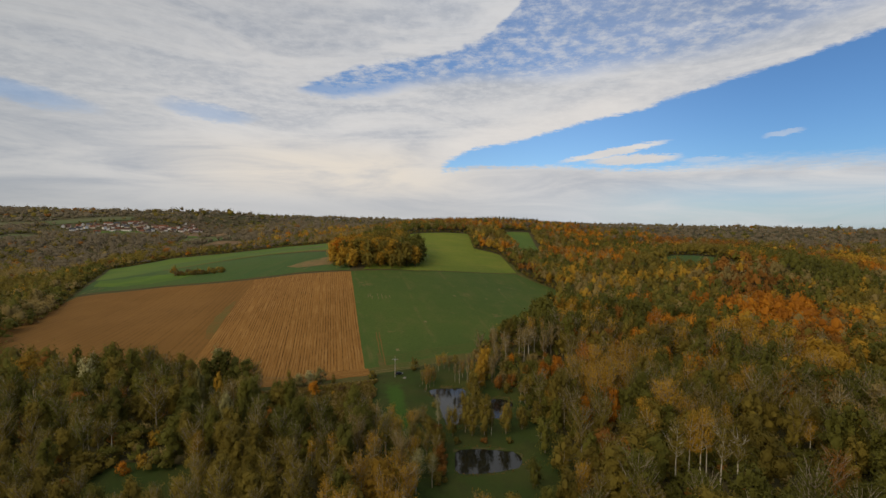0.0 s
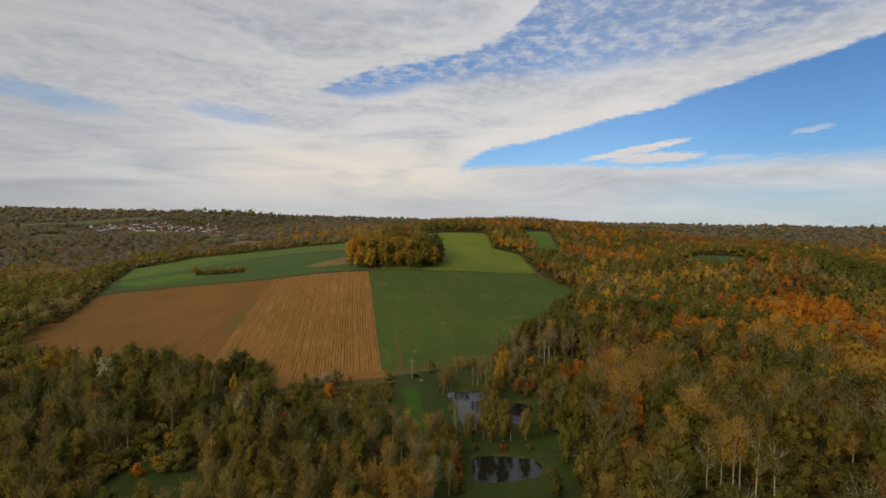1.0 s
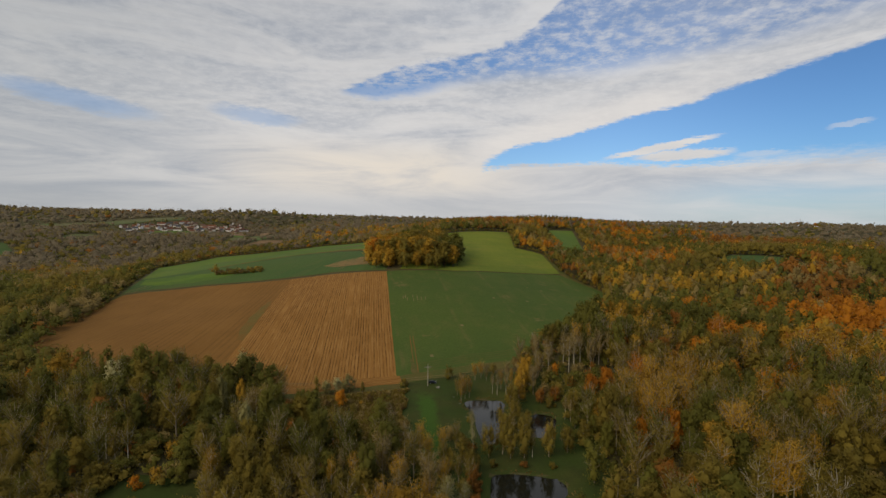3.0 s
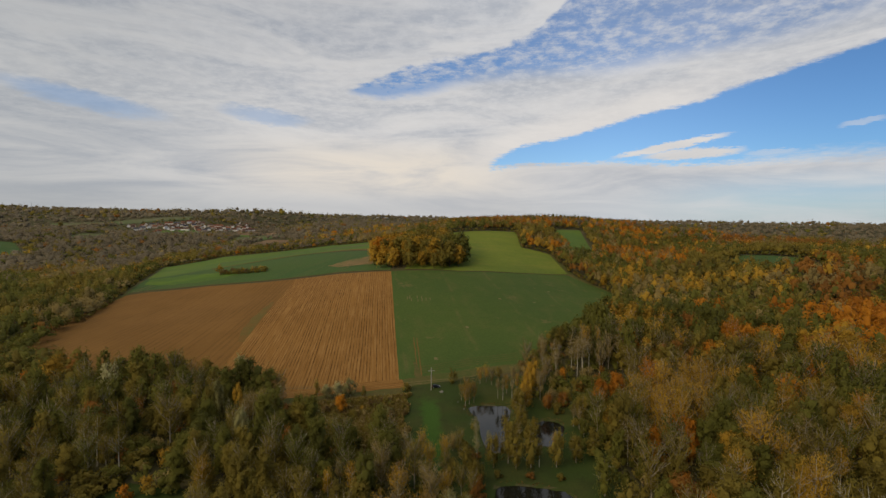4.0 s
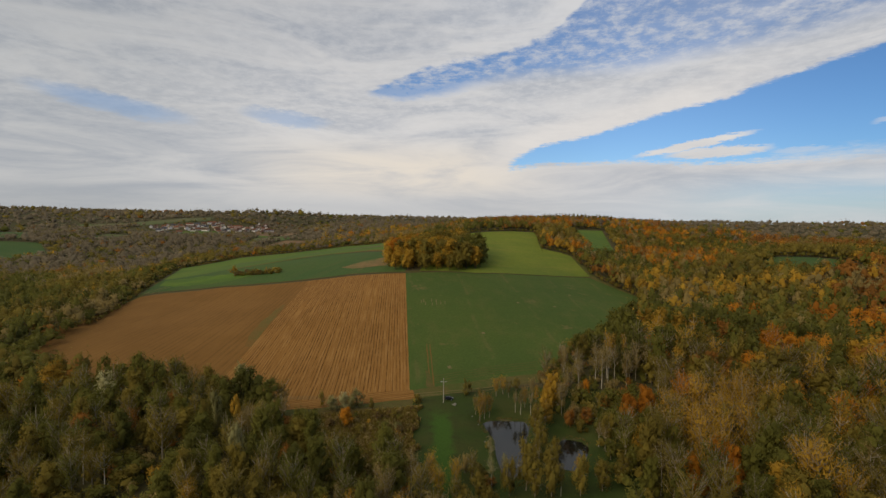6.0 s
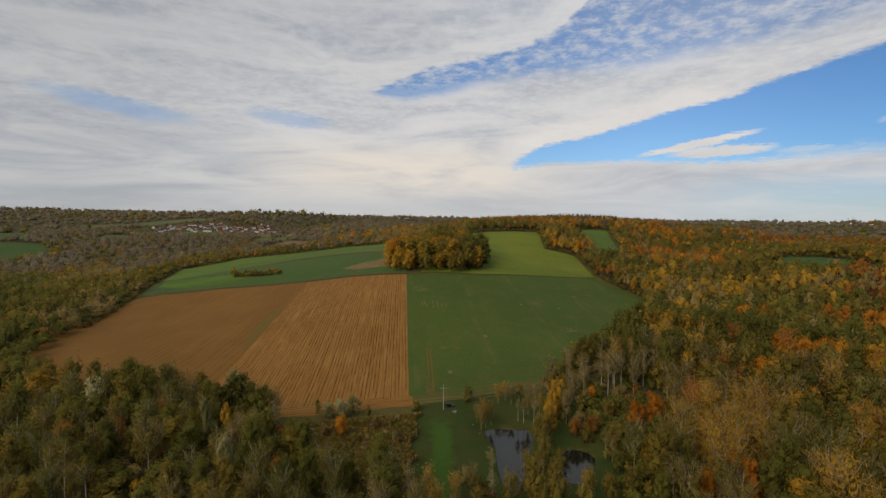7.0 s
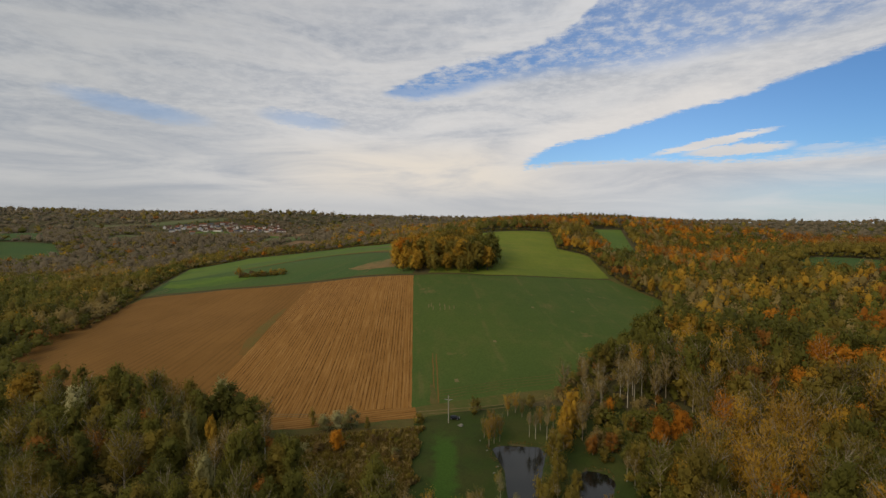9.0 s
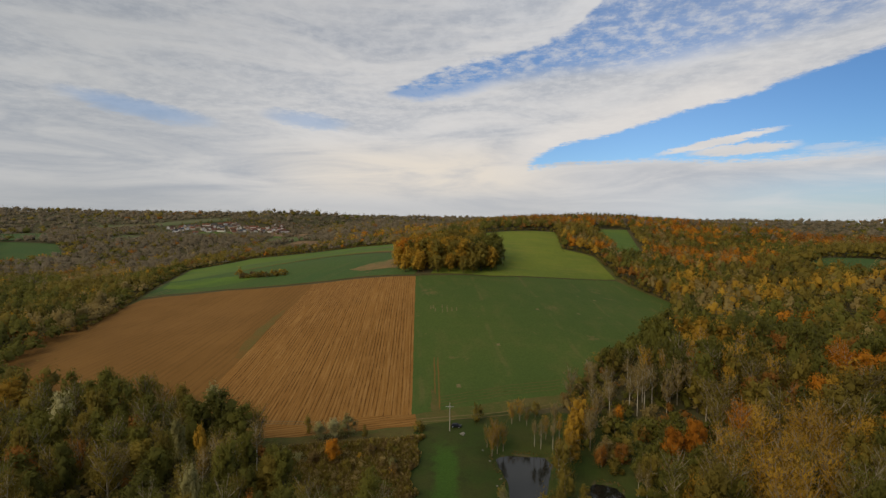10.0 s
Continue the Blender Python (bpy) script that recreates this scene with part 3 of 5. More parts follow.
# far farmland
FAR_FIELDS = [
    ([(-930, 650), (-960, 790)], [(-1200, 830), (-1096, 880)], M_TEAL, "green pasture on the far valley side"),
    ([(-1210, 845), (-1180, 920)], [(-1560, 1050), (-1480, 1130)], M_TEAL, "dark green pasture on the far valley side"),
    ([(-985, 1146), (-905, 1230)], [(-1040, 1235), (-965, 1285)], M_BRIGHT, "green meadow below the village"),
    ([(-1260, 1300), (-1100, 1430)], [(-1420, 1430), (-1180, 1560)], M_HAY, "pale pasture above the village"),
    ([(-600, 940), (-465, 880)], [(-590, 1035), (-500, 985)], M_FALLOW, "brown ploughed field across the valley"),
    ([(-690, 1030), (-600, 1050)], [(-740, 1150), (-560, 1120)], M_HAY, "green pasture across the valley"),
    ([(-860, 1290), (-640, 1130)], [(-900, 1440), (-600, 1220)], M_FALLOW, "brown field beside the village"),
    ([(-1500, 1260), (-1290, 1320)], [(-1640, 1430), (-1440, 1440)], M_HAY, "pale strip of pasture under the ridge wood"),
    ([(-760, 1180), (-700, 1140)], [(-830, 1260), (-740, 1200)], M_BRIGHT, "green paddock beside the village"),
    ([(-1120, 1010), (-1040, 1050)], [(-1180, 1120), (-1080, 1130)], M_HAY, "rough pasture below the village"),
]
for foot, head, mat, label in FAR_FIELDS:
    field("far_field", foot, head, mat, label, 0.8, 25.0, None, 4.0)

wn = material("pond_water", 0.06, 0.5)
bump(wn, wn.noise(wn.place, 1.2, 3.0), 0.15, 0.02)
wn.bsdf.inputs["IOR"].default_value = 1.33
M_WATER = colour(wn, (0.010, 0.011, 0.008))
for name, poly, level in PONDS:
    pts = along(poly + poly[:1], 60)[:-1]
    mid = pts.mean(0)
    pts = mid + (pts - mid) * 1.05
    bm = bmesh.new()
    bm.faces.new([bm.verts.new((*p, level)) for p in pts])
    bmesh.ops.triangulate(bm, faces=bm.faces[:])
    me = bpy.data.meshes.new(name)
    bm.to_mesh(me)
    bm.free()
    me.materials.append(M_WATER)
    tagged(new(name, me), "still dark pond water reflecting the sky", "pond", kind="structure")


# ---------------------------------------------------------------- trees
ICO_V = np.array([(0, 0, 1)] + [(0.894 * math.cos(radians(72 * k)), 0.894 * math.sin(radians(72 * k)), 0.447) for k in range(5)]
                 + [(0.894 * math.cos(radians(72 * k + 36)), 0.894 * math.sin(radians(72 * k + 36)), -0.447) for k in range(5)] + [(0, 0, -1)])
ICO_F = np.array([(0, 1 + k, 1 + (k + 1) % 5) for k in range(5)] + [(1 + k, 6 + k, 1 + (k + 1) % 5) for k in range(5)]
                 + [(1 + (k + 1) % 5, 6 + k, 6 + (k + 1) % 5) for k in range(5)] + [(11, 6 + (k + 1) % 5, 6 + k) for k in range(5)])


def sheets(centres, normals, sizes, rng, shade=None, axis=None, slim=1.0):
    """Small leaf sprays: one ragged triangle each, drawn out along its shoot and shaded as part of its crown."""
    n = len(centres)
    shade = normals if shade is None else shade
    normals = np.where(np.sum(normals * shade, 1, keepdims=True) < 0, -normals, normals)
    if axis is None:
        axis = rng.normal(size=(n, 3))
    side = np.cross(axis, normals)
    side /= np.linalg.norm(side, axis=1, keepdims=True) + 1e-9
    up = np.cross(normals, side)
    s = sizes[:, None, None]
    k = rng.uniform(0.6, 1.3, (n, 3, 1))
    corners = np.stack([-side * 0.55 / slim - up * 0.6 * slim, side * 0.55 / slim - up * 0.6 * slim, up * 1.25 * slim], 1) * s * k * 0.72
    return (centres[:, None] + corners).reshape(-1, 3), np.arange(3 * n).reshape(n, 3), np.repeat(shade, 3, 0)


def blob_points(n, rng, centre, radius, shell=0.72):
    d = rng.normal(size=(n, 3))
    d /= np.linalg.norm(d, axis=1, keepdims=True)
    r = rng.uniform(shell, 1.05, (n, 1))
    return np.array(centre) + d * r * np.array(radius), d


def tube(points, radii, sides=5):
    """A tapered limb through points."""
    points = np.array(points, float)
    v, f = [], []
    for i, (p, r) in enumerate(zip(points, radii)):
        t = points[min(i + 1, len(points) - 1)] - points[max(i - 1, 0)]
        t /= np.linalg.norm(t) + 1e-9
        a = np.cross(t, (0.31, 0.9, 0.2))
        a /= np.linalg.norm(a) + 1e-9
        b = np.cross(t, a)
        for k in range(sides):
            q = 2 * math.pi * k / sides
            v.append(p + r * (math.cos(q) * a + math.sin(q) * b))
    for i in range(len(points) - 1):
        for k in range(sides):
            f.append((i * sides + k, i * sides + (k + 1) % sides, (i + 1) * sides + (k + 1) % sides, (i + 1) * sides + k))
    return np.array(v), np.array(f)


def gather(pieces):
    vs, fs, ns, at = [], {}, [], 0
    for v, f, *shade in pieces:
        vs.append(v)
        ns += shade
        fs.setdefault(f.shape[1], []).append(f + at)
        at += len(v)
    return np.concatenate(vs), [np.concatenate(f) for f in fs.values()], (np.concatenate(ns) if ns else None)


def unit(v):
    return v / (np.linalg.norm(v, axis=-1, keepdims=True) + 1e-9)


# height, crown width, crown bottom (share of height), lobes, sprays a lobe, spray size, limbs, how dense (inner body), bark
SPECIES = {
    "poplar_tree": (25, 10.5, 0.12, 18, 74, 0.98, 6, 0.55, "dark"),
    "oak_tree": (21, 13.0, 0.16, 18, 78, 1.02, 6, 0.55, "dark"),
    "beech_tree": (21, 13.0, 0.10, 18, 78, 1.02, 6, 0.55, "dark"),
    "birch_tree": (22, 7.5, 0.42, 11, 46, 0.62, 15, 0.0, "pale"),
    "bare_tree": (24, 11.0, 0.22, 12, 42, 0.84, 26, 0.0, "grey"),
    "willow_tree": (11, 7.0, 0.08, 12, 78, 0.60, 11, 0.46, "grey"),
    "bush": (4.2, 5.0, 0.03, 6, 46, 0.62, 4, 0.46, "grey"),
}
BARK = {"dark": M_BARK, "pale": M_PALE, "grey": M_TWIG}


def tree_meshes(kind, seed, coarse):
    h, wide, bottom, lobes, per, size, limbs, dense, bark = SPECIES[kind]
    per, size = (int(per * 0.46), size * 1.0) if coarse else (int(per * 1.15), size * 0.7)
    twig = 14 if coarse else 30
    rng = np.random.RandomState(seed)
    lean = rng.uniform(-0.04, 0.04, 2) * h
    top = np.array([lean[0], lean[1], h * 0.93])
    wood, crown, tips = [], [], []
    stem = [np.array([lean[0] * k * k + rng.uniform(-0.12, 0.12), lean[1] * k * k + rng.uniform(-0.12, 0.12), h * 0.93 * k - (0.3 if k == 0 else 0)]) for k in np.linspace(0, 1, 7)]
    r0 = h * {"birch_tree": 0.0125, "bare_tree": 0.014}.get(kind, 0.016)
    wood.append(tube(stem, np.linspace(r0, r0 * 0.12, 7), 6))
    ascend = {"bare_tree": 1.5, "birch_tree": 1.0, "poplar_tree": 0.9}.get(kind, 0.55)
    for i in range(limbs):
        k = rng.uniform(max(bottom, 0.12), 0.8)
        base = np.array([np.interp(k, np.linspace(0, 1, 7), [s[c] for s in stem]) for c in range(3)])
        ang = i * 2.4 + rng.uniform(-0.5, 0.5)
        reach = wide * 0.5 * rng.uniform(0.6, 1.0) * (1.1 - 0.55 * abs(k - 0.45))
        end = base + np.array([math.cos(ang) * reach, math.sin(ang) * reach, reach * ascend * rng.uniform(0.6, 1.3)])
        end[2] = min(end[2], h * 0.98)
        mid = (base + end) / 2 + np.array([0, 0, -0.06 * reach]) + rng.uniform(-0.25, 0.25, 3)
        wood.append(tube([base, mid, end], [r0 * 0.45, r0 * 0.28, r0 * 0.11], 3))
        tips.append(end)
        if kind in ("bare_tree", "birch_tree"):
            k2 = rng.uniform(0.25, 1.08, (twig, 1))
            spray = base + (end - base) * k2 + rng.normal(size=(twig, 3)) * np.array([0.5, 0.5, 0.7])
            shade = unit(unit((spray - np.array([0, 0, h * 0.4])) / np.array([wide, wide, h])) + rng.normal(size=(twig, 3)) * 0.12 + np.array([0, 0, 0.35]))
            shoot = unit(unit(end - base) + rng.normal(size=(twig, 3)) * 0.3 + np.array([0, 0, 0.6]))
            crown.append(sheets(spray, unit(shade + rng.normal(size=(twig, 3)) * 0.7), size * rng.uniform(0.6, 1.3, twig), rng, shade, shoot, 1.45))
            for _ in range(1 if coarse else 2):
                e2 = mid + (end - mid) * rng.uniform(0.1, 0.8) + np.array([rng.normal() * 0.9, rng.normal() * 0.9, rng.uniform(0.8, 2.4)])
                wood.append(tube([mid, e2], [r0 * 0.2, r0 * 0.05], 3))
    # uneven lobes fill the crown's outline
    rise = {"willow_tree": 1.6, "poplar_tree": 1.4, "bare_tree": 1.6, "birch_tree": 1.2, "bush": 1.2}.get(kind, 0.5)
    c0, c1 = h * bottom, h
    for i in range(lobes):
        k = (i + 0.5) / lobes
        z = c0 + (c1 - c0) * (0.12 + 0.76 * k)
        body = math.sin(math.pi * min(1, 0.2 + 0.75 * k)) ** 0.7
        if kind == "poplar_tree":
            body = math.sin(math.pi * (0.22 + 0.70 * k)) ** 0.6
        if kind == "bare_tree":
            body = 0.45 + 0.6 * k if k < 0.75 else 0.9 - (k - 0.75)
        ang = i * 2.399 + rng.uniform(-0.6, 0.6)
        off = wide * (0.35 if dense else 0.30) * body * (rng.uniform(0.75, 1.1) if i % 3 else rng.uniform(0.1, 0.5))
        r = wide * (0.23 if dense else 0.27) * rng.uniform(0.7, 1.3) * (0.65 + 0.35 * body)
        centre = np.array([math.cos(ang) * off + top[0] * k, math.sin(ang) * off + top[1] * k, z])
        rad = np.array([r, r, r * rng.uniform(0.85, 1.25) * (1.5 if kind in ("poplar_tree", "bare_tree", "birch_tree", "willow_tree") else 1.0)])
        rad[2] = min(rad[2], max(0.3, c1 - z + 0.6), max(0.4, z * 0.96))
        pts, out = blob_points(per, rng, centre, rad, 0.35 if not dense else 0.62)
        face = out + rng.normal(size=out.shape) * 0.6 + np.array([0, 0, 0.3])
        middle = np.array([top[0] * 0.5, top[1] * 0.5, h * (0.3 + 0.35 * bottom)])
        span = np.array([wide, wide, h * 0.8])
        shade = unit(0.3 * out + unit((pts - middle) / span) + rng.normal(size=out.shape) * 0.14 + np.array([0, 0, 0.35]))
        shoot = unit(out * 0.7 + rng.normal(size=out.shape) * 0.35 + np.array([0, 0, rise]))
        crown.append(sheets(pts, unit(face), size * rng.uniform(0.6, 1.35, per), rng, shade, shoot, 1.15 if dense else 1.45))
        if dense:
            body = centre + ICO_V * rad * dense * (0.8 if coarse else 1.0) * rng.uniform(0.7, 1.3, (12, 1))
            crown.append((body, ICO_F, unit(0.3 * ICO_V + unit((body - middle) / span) + np.array([0, 0, 0.35]))))
        # loose sprays break the outline
        pts, out = blob_points(max(4, per // 4), rng, centre, rad * 1.35, 0.75)
        shoot = unit(out * 0.7 + rng.normal(size=out.shape) * 0.4 + np.array([0, 0, rise]))
        shade = unit(0.3 * out + unit((pts - middle) / span) + np.array([0, 0, 0.35]))
        crown.append(sheets(pts, unit(out + rng.normal(size=out.shape) * 0.9), size * 0.8 * rng.uniform(0.6, 1.2, len(pts)), rng, shade, shoot))
    v, f, _ = gather(wood)
    trunk = mesh_of("trunk", v, f, BARK[bark], True)
    v, f, shade = gather(crown)
    return trunk, mesh_of("crown", v, f, LEAF["green"], True, shade)


TREE_MESHES, FIRST = {}, {}
TONE = {"green": "dark green", "olive": "olive-green", "ochre": "yellow-ochre", "orange": "bright orange", "rust": "rust-brown", "silver": "silvery pale", "grey": "tan half-bare", "brown": "dry brown", "twigs": "haze-paled grey-brown bare"}
SHAPE = {"poplar_tree": "tall broad poplar with {} leaves", "beech_tree": "full-crowned beech with dense {} autumn leaves", "oak_tree": "round-crowned tree with dense {} autumn leaves", "birch_tree": "slender pale-trunked birch with thin {} leaves",
         "bare_tree": "upright half-bare tree with sparse {} leaves", "willow_tree": "low willow with soft {} foliage", "bush": "low {} bush in rough grass"}
WHERE = {"wood": "in the wood", "ridge": "on the ridge", "pond": "beside the pond", "grove": "in the hilltop grove", "field": "at the field edge", "village": "in the village"}
COUNT = {}


def tree(kind, x, y, tone, height=None, variant=None, turn=None, spot="wood", girth=1.0, rng=random):
    """Plant one tree; alike ones share their meshes."""
    variant = rng.randrange(4) if variant is None else variant
    turn = rng.uniform(0, 360) if turn is None else turn
    coarse = math.hypot(x + 2, y - 84) > 190
    key = (kind, variant, coarse)
    if key not in TREE_MESHES:
        TREE_MESHES[key] = tree_meshes(kind, 11 + 17 * variant + 101 * list(SPECIES).index(kind), coarse)
    s = (height or SPECIES[kind][0] * rng.uniform(0.8, 1.15)) / SPECIES[kind][0]
    m = pose(x, y, float(ground_z(x, y)) - 0.1, 0, 0, turn) @ Matrix.Diagonal((s * girth, s * girth, s, 1))
    key = (kind, variant, coarse, tone, spot)
    COUNT[kind] = COUNT.get(kind, 0) + 1
    if key in FIRST:
        k = FIRST[key].scale
        return copy_thing(FIRST[key], m @ Matrix.Diagonal((1 / k[0], 1 / k[1], 1 / k[2], 1)))
    ob = thing(kind, Matrix(), SHAPE[kind].format(TONE[tone]) + " " + WHERE[spot], kind.split("_")[0] if kind == "bush" else "tree", "trees " + WHERE[spot])
    trunk, crown = TREE_MESHES[(kind, variant, coarse)]
    part("trunk", trunk, None, ob)
    c = part("crown", crown, None, ob)
    c.material_slots[0].link = "OBJECT"
    c.material_slots[0].material = LEAF[tone]
    FIRST[key] = ob
    ob.matrix_basis = m
    return ob


# open ground where no wood stands
FIELDS = [(-60, 262), (-114, 240), (-162, 246), (-230, 246), (-298, 258), (-352, 350), (-412, 448), (-482, 556), (-577, 695), (-547, 817), (-424, 830), (-344, 842), (-237, 772),
          (-150, 752), (-105, 760), (-16, 787), (-3, 674), (22, 668), (34, 655), (52, 563), (86, 500), (53, 388), (18, 346), (1, 302)]
MEADOW = [(-72, 268), (-3, 300), (0, 272), (4, 258), (18, 250), (21, 214), (28, 200), (31, 150), (-18, 130), (-24, 185), (-45, 198), (-58, 235)]
SCRUB = [(-165, 262), (-114, 248), (-60, 268), (-52, 235), (-42, 198), (-70, 196), (-98, 214), (-110, 236), (-150, 240)]
GLADE = [(-134, 138), (-94, 144), (-101, 162), (-127, 162)]
OPEN = [FIELDS, MEADOW, SCRUB, GLADE,
        [(60, 668), (98, 690), (98, 890), (36, 866), (46, 800)],
        [(206, 592), (238, 560), (290, 552), (297, 597), (256, 650)],
        [(-1260, 1235), (-1080, 1130), (-800, 1290), (-900, 1460), (-1130, 1480)]]
VILLAGE_SITE = OPEN[-1]
for foot, head, _, _ in FAR_FIELDS:
    OPEN.append(list(foot) + list(head)[::-1])
GROVE = [(-160, 514), (-146, 496), (-122, 491), (-92, 494), (-66, 501), (-60, 530), (-72, 580), (-100, 610), (-150, 590), (-172, 550)]
EYES = np.array([(-2, 8), (-2, 46), (-3, 84)], float)


def in_view(x, y, margin=3.0):
    a = [np.degrees(np.arctan2(x - ex, y - ey)) for ex, ey in EYES]
    lo, hi = (-52, -57, -60), (42, 34, 31)
    return np.any([(q > l - margin) & (q < h + margin) for q, l, h in zip(a, lo, hi)], axis=0)


def scatter(near, far, step, rng):
    """Uneven positions in the woods, between two distances from the camera's line."""
    g = np.arange(-far, far, step)
    px, py = np.meshgrid(g, np.arange(0, far + 90, step))
    px = (px + rng.uniform(-0.45, 0.45, px.shape) * step).ravel()
    py = (py + rng.uniform(-0.45, 0.45, py.shape) * step).ravel()
    d = np.hypot(px + 2, py - np.clip(py, 8, 84))
    keep = (d >= near) & (d < far) & (np.hypot(px + 2, py - 8) > 116) & in_view(px, py)
    px, py = px[keep], py[keep]
    for poly in OPEN:
        keep = ~inside(poly, px, py)
        px, py = px[keep], py[keep]
    return px, py


# stands where one tone prevails: centre, spread, tone, weight
STANDS = [((142, 352), 32, "orange", 3.0), ((190, 388), 32, "orange", 3.0), ((238, 399), 30, "orange", 2.6), ((275, 408), 30, "orange", 2.2), ((142, 270), 14, "rust", 3.0), ((119, 225), 18, "orange", 2.4), ((105, 255), 25, "ochre", 2.0), ((150, 235), 20, "orange", 1.0),
          ((171, 248), 16, "ochre", 4.0), ((112, 385), 38, "green", 4.0), ((119, 275), 30, "green", 3.0), ((150, 310), 30, "green", 1.6), ((336, 479), 80, "green", 3.0), ((137, 540), 60, "olive", 2.5), ((100, 430), 45, "green", 3.5), ((130, 450), 60, "olive", 2.0), ((150, 450), 50, "green", 4.0)]
STANDS += [((75, 235), 26, "ochre", 3.0), ((42, 305), 26, "grey", 6.0), ((22, 300), 22, "grey", 5.0), ((55, 330), 25, "ochre", 3.0), ((160, 180), 60, "green", 5.0), ((110, 190), 40, "olive", 3.0), ((70, 160), 40, "green", 3.0), ((110, 600), 40, "ochre", 1.5),
           ((80, 800), 120, "orange", 0.9), ((200, 900), 160, "orange", 0.6), ((300, 800), 140, "rust", 1.0), ((-40, 930), 130, "rust", 1.2), ((-40, 930), 130, "orange", 0.6), ((0, 720), 40, "ochre", 1.6)]
STANDS += [((-350, 900), 100, "orange", 1.0), ((-350, 900), 100, "ochre", 1.5), ((-160, 130), 70, "olive", 1.5), ((-230, 190), 70, "green", 2.4), ((-250, 230), 40, "ochre", 1.0), ((-480, 400), 150, "green", 2.5),
           ((-560, 600), 150, "grey", 1.0), ((-700, 800), 200, "twigs", 1.0), ((-480, 300), 120, "olive", 1.0), ((60, 180), 40, "olive", 1.5)]
STANDS += [((134, 333), 14, "orange", 7.0), ((173, 351), 18, "orange", 7.0), ((91, 293), 12, "orange", 4.0), ((66, 301), 10, "rust", 3.0), ((167, 326), 8, "rust", 8.0), ((80, 362), 30, "green", 9.0), ((97, 345), 25, "green", 7.0),
           ((158, 379), 20, "green", 5.0), ((141, 432), 8, "orange", 5.0), ((175, 445), 8, "ochre", 5.0), ((224, 880), 80, "orange", 3.0), ((190, 800), 60, "rust", 3.0), ((252, 634), 18, "orange", 6.0), ((258, 598), 20, "rust", 6.0),
           ((280, 563), 24, "rust", 4.0), ((235, 690), 30, "green", 5.0), ((139, 561), 50, "olive", 5.0), ((189, 505), 40, "green", 6.0), ((137, 286), 28, "green", 6.0), ((105, 245), 28, "green", 6.0), ((76, 222), 18, "olive", 4.0)]
TONES = ["green", "olive", "ochre", "orange", "rust", "grey", "twigs"]


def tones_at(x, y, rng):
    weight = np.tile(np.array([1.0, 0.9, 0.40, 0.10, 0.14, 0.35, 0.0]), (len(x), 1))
    # distance haze as leaf colour: farther woods go over to the pale grey-brown tone
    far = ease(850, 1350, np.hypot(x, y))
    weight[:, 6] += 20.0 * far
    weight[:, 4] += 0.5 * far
    for (cx, cy), spread, tone, amount in STANDS:
        weight[:, TONES.index(tone)] += amount * np.exp(-((x - cx) ** 2 + (y - cy) ** 2) / spread ** 2)
    clump = np.array([[noise.noise(Vector((a / (46 + 0.06 * b), b / (46 + 0.06 * b), 9.0 * k))) for k in range(7)] for a, b in zip(x, y)])
    near_left = ((x < -40) & (y < 285)) | ((x < -280) & (y < 520)) | (x < -450)
    for k, share in ((0, 1.1), (1, 1.9), (2, 0.3), (3, 0.05), (4, 0.6), (5, 0.9)):
        weight[:, k] *= np.where(near_left, share, 1.0)
    # ochre and orange thin out with distance, as haze would mute them
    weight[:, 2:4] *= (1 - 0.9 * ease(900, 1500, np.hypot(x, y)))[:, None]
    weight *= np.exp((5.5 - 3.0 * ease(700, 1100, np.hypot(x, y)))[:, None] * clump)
    share = np.cumsum(weight, 1) / weight.sum(1, keepdims=True)
    return [TONES[int(np.searchsorted(s, r))] for s, r in zip(share, rng.uniform(0, 0.999, len(x)))]


# trees that stand out: kind, x, y, tone, height, girth
BIRCH_EDGE = [
    ("birch_tree", 24, 291, "grey", 20, 0.8),
    ("birch_tree", 27, 290, "grey", 21, 0.8),
    ("birch_tree", 30, 292, "grey", 21, 0.8),
    ("birch_tree", 31, 303, "grey", 19.8, 0.9),
    ("birch_tree", 34, 298, "grey", 20.9, 0.8),
    ("bare_tree", 39, 294, "grey", 20.9, 0.7),
    ("bare_tree", 45, 303, "grey", 22, 0.7),
    ("bare_tree", 10, 309, "grey", 15.4, 0.7),
    ("willow_tree", 16, 300, "olive", 9.9, 0.9),
    ("bare_tree", 34, 317, "ochre", 20.9, 0.8),
    ("bare_tree", 42, 318, "ochre", 20.9, 0.8),
    ("bare_tree", 48, 318, "grey", 19.8, 0.8),
    ("oak_tree", 18.6, 279, "orange", 9.5, 0.95),
    ("oak_tree", 33.6, 256, "orange", 13.5, 0.95),
    ("oak_tree", 41, 259, "orange", 15.5, 0.9),
    ("birch_tree", 50, 304, "grey", 19.8, 0.9),
]
FEATHERY = [
    ("bare_tree", 56, 262, "orange", 22.1, 0.95),
    ("bare_tree", 60, 253, "ochre", 23.1, 1),
    ("bare_tree", 70, 257, "ochre", 23.1, 1),
    ("bare_tree", 73, 256, "ochre", 22.1, 0.9),
    ("bare_tree", 46, 243, "ochre", 21, 1),
    ("bare_tree", 60, 238, "ochre", 22.1, 1),
    ("bare_tree", 51, 231, "ochre", 22.1, 1),
    ("bare_tree", 39, 234, "olive", 18.9, 0.9),
    ("bare_tree", 45, 229, "ochre", 18.9, 0.9),
    ("bare_tree", 64, 236, "olive", 19.9, 0.9),
    ("willow_tree", 34, 225, "ochre", 14.7, 0.9),
]
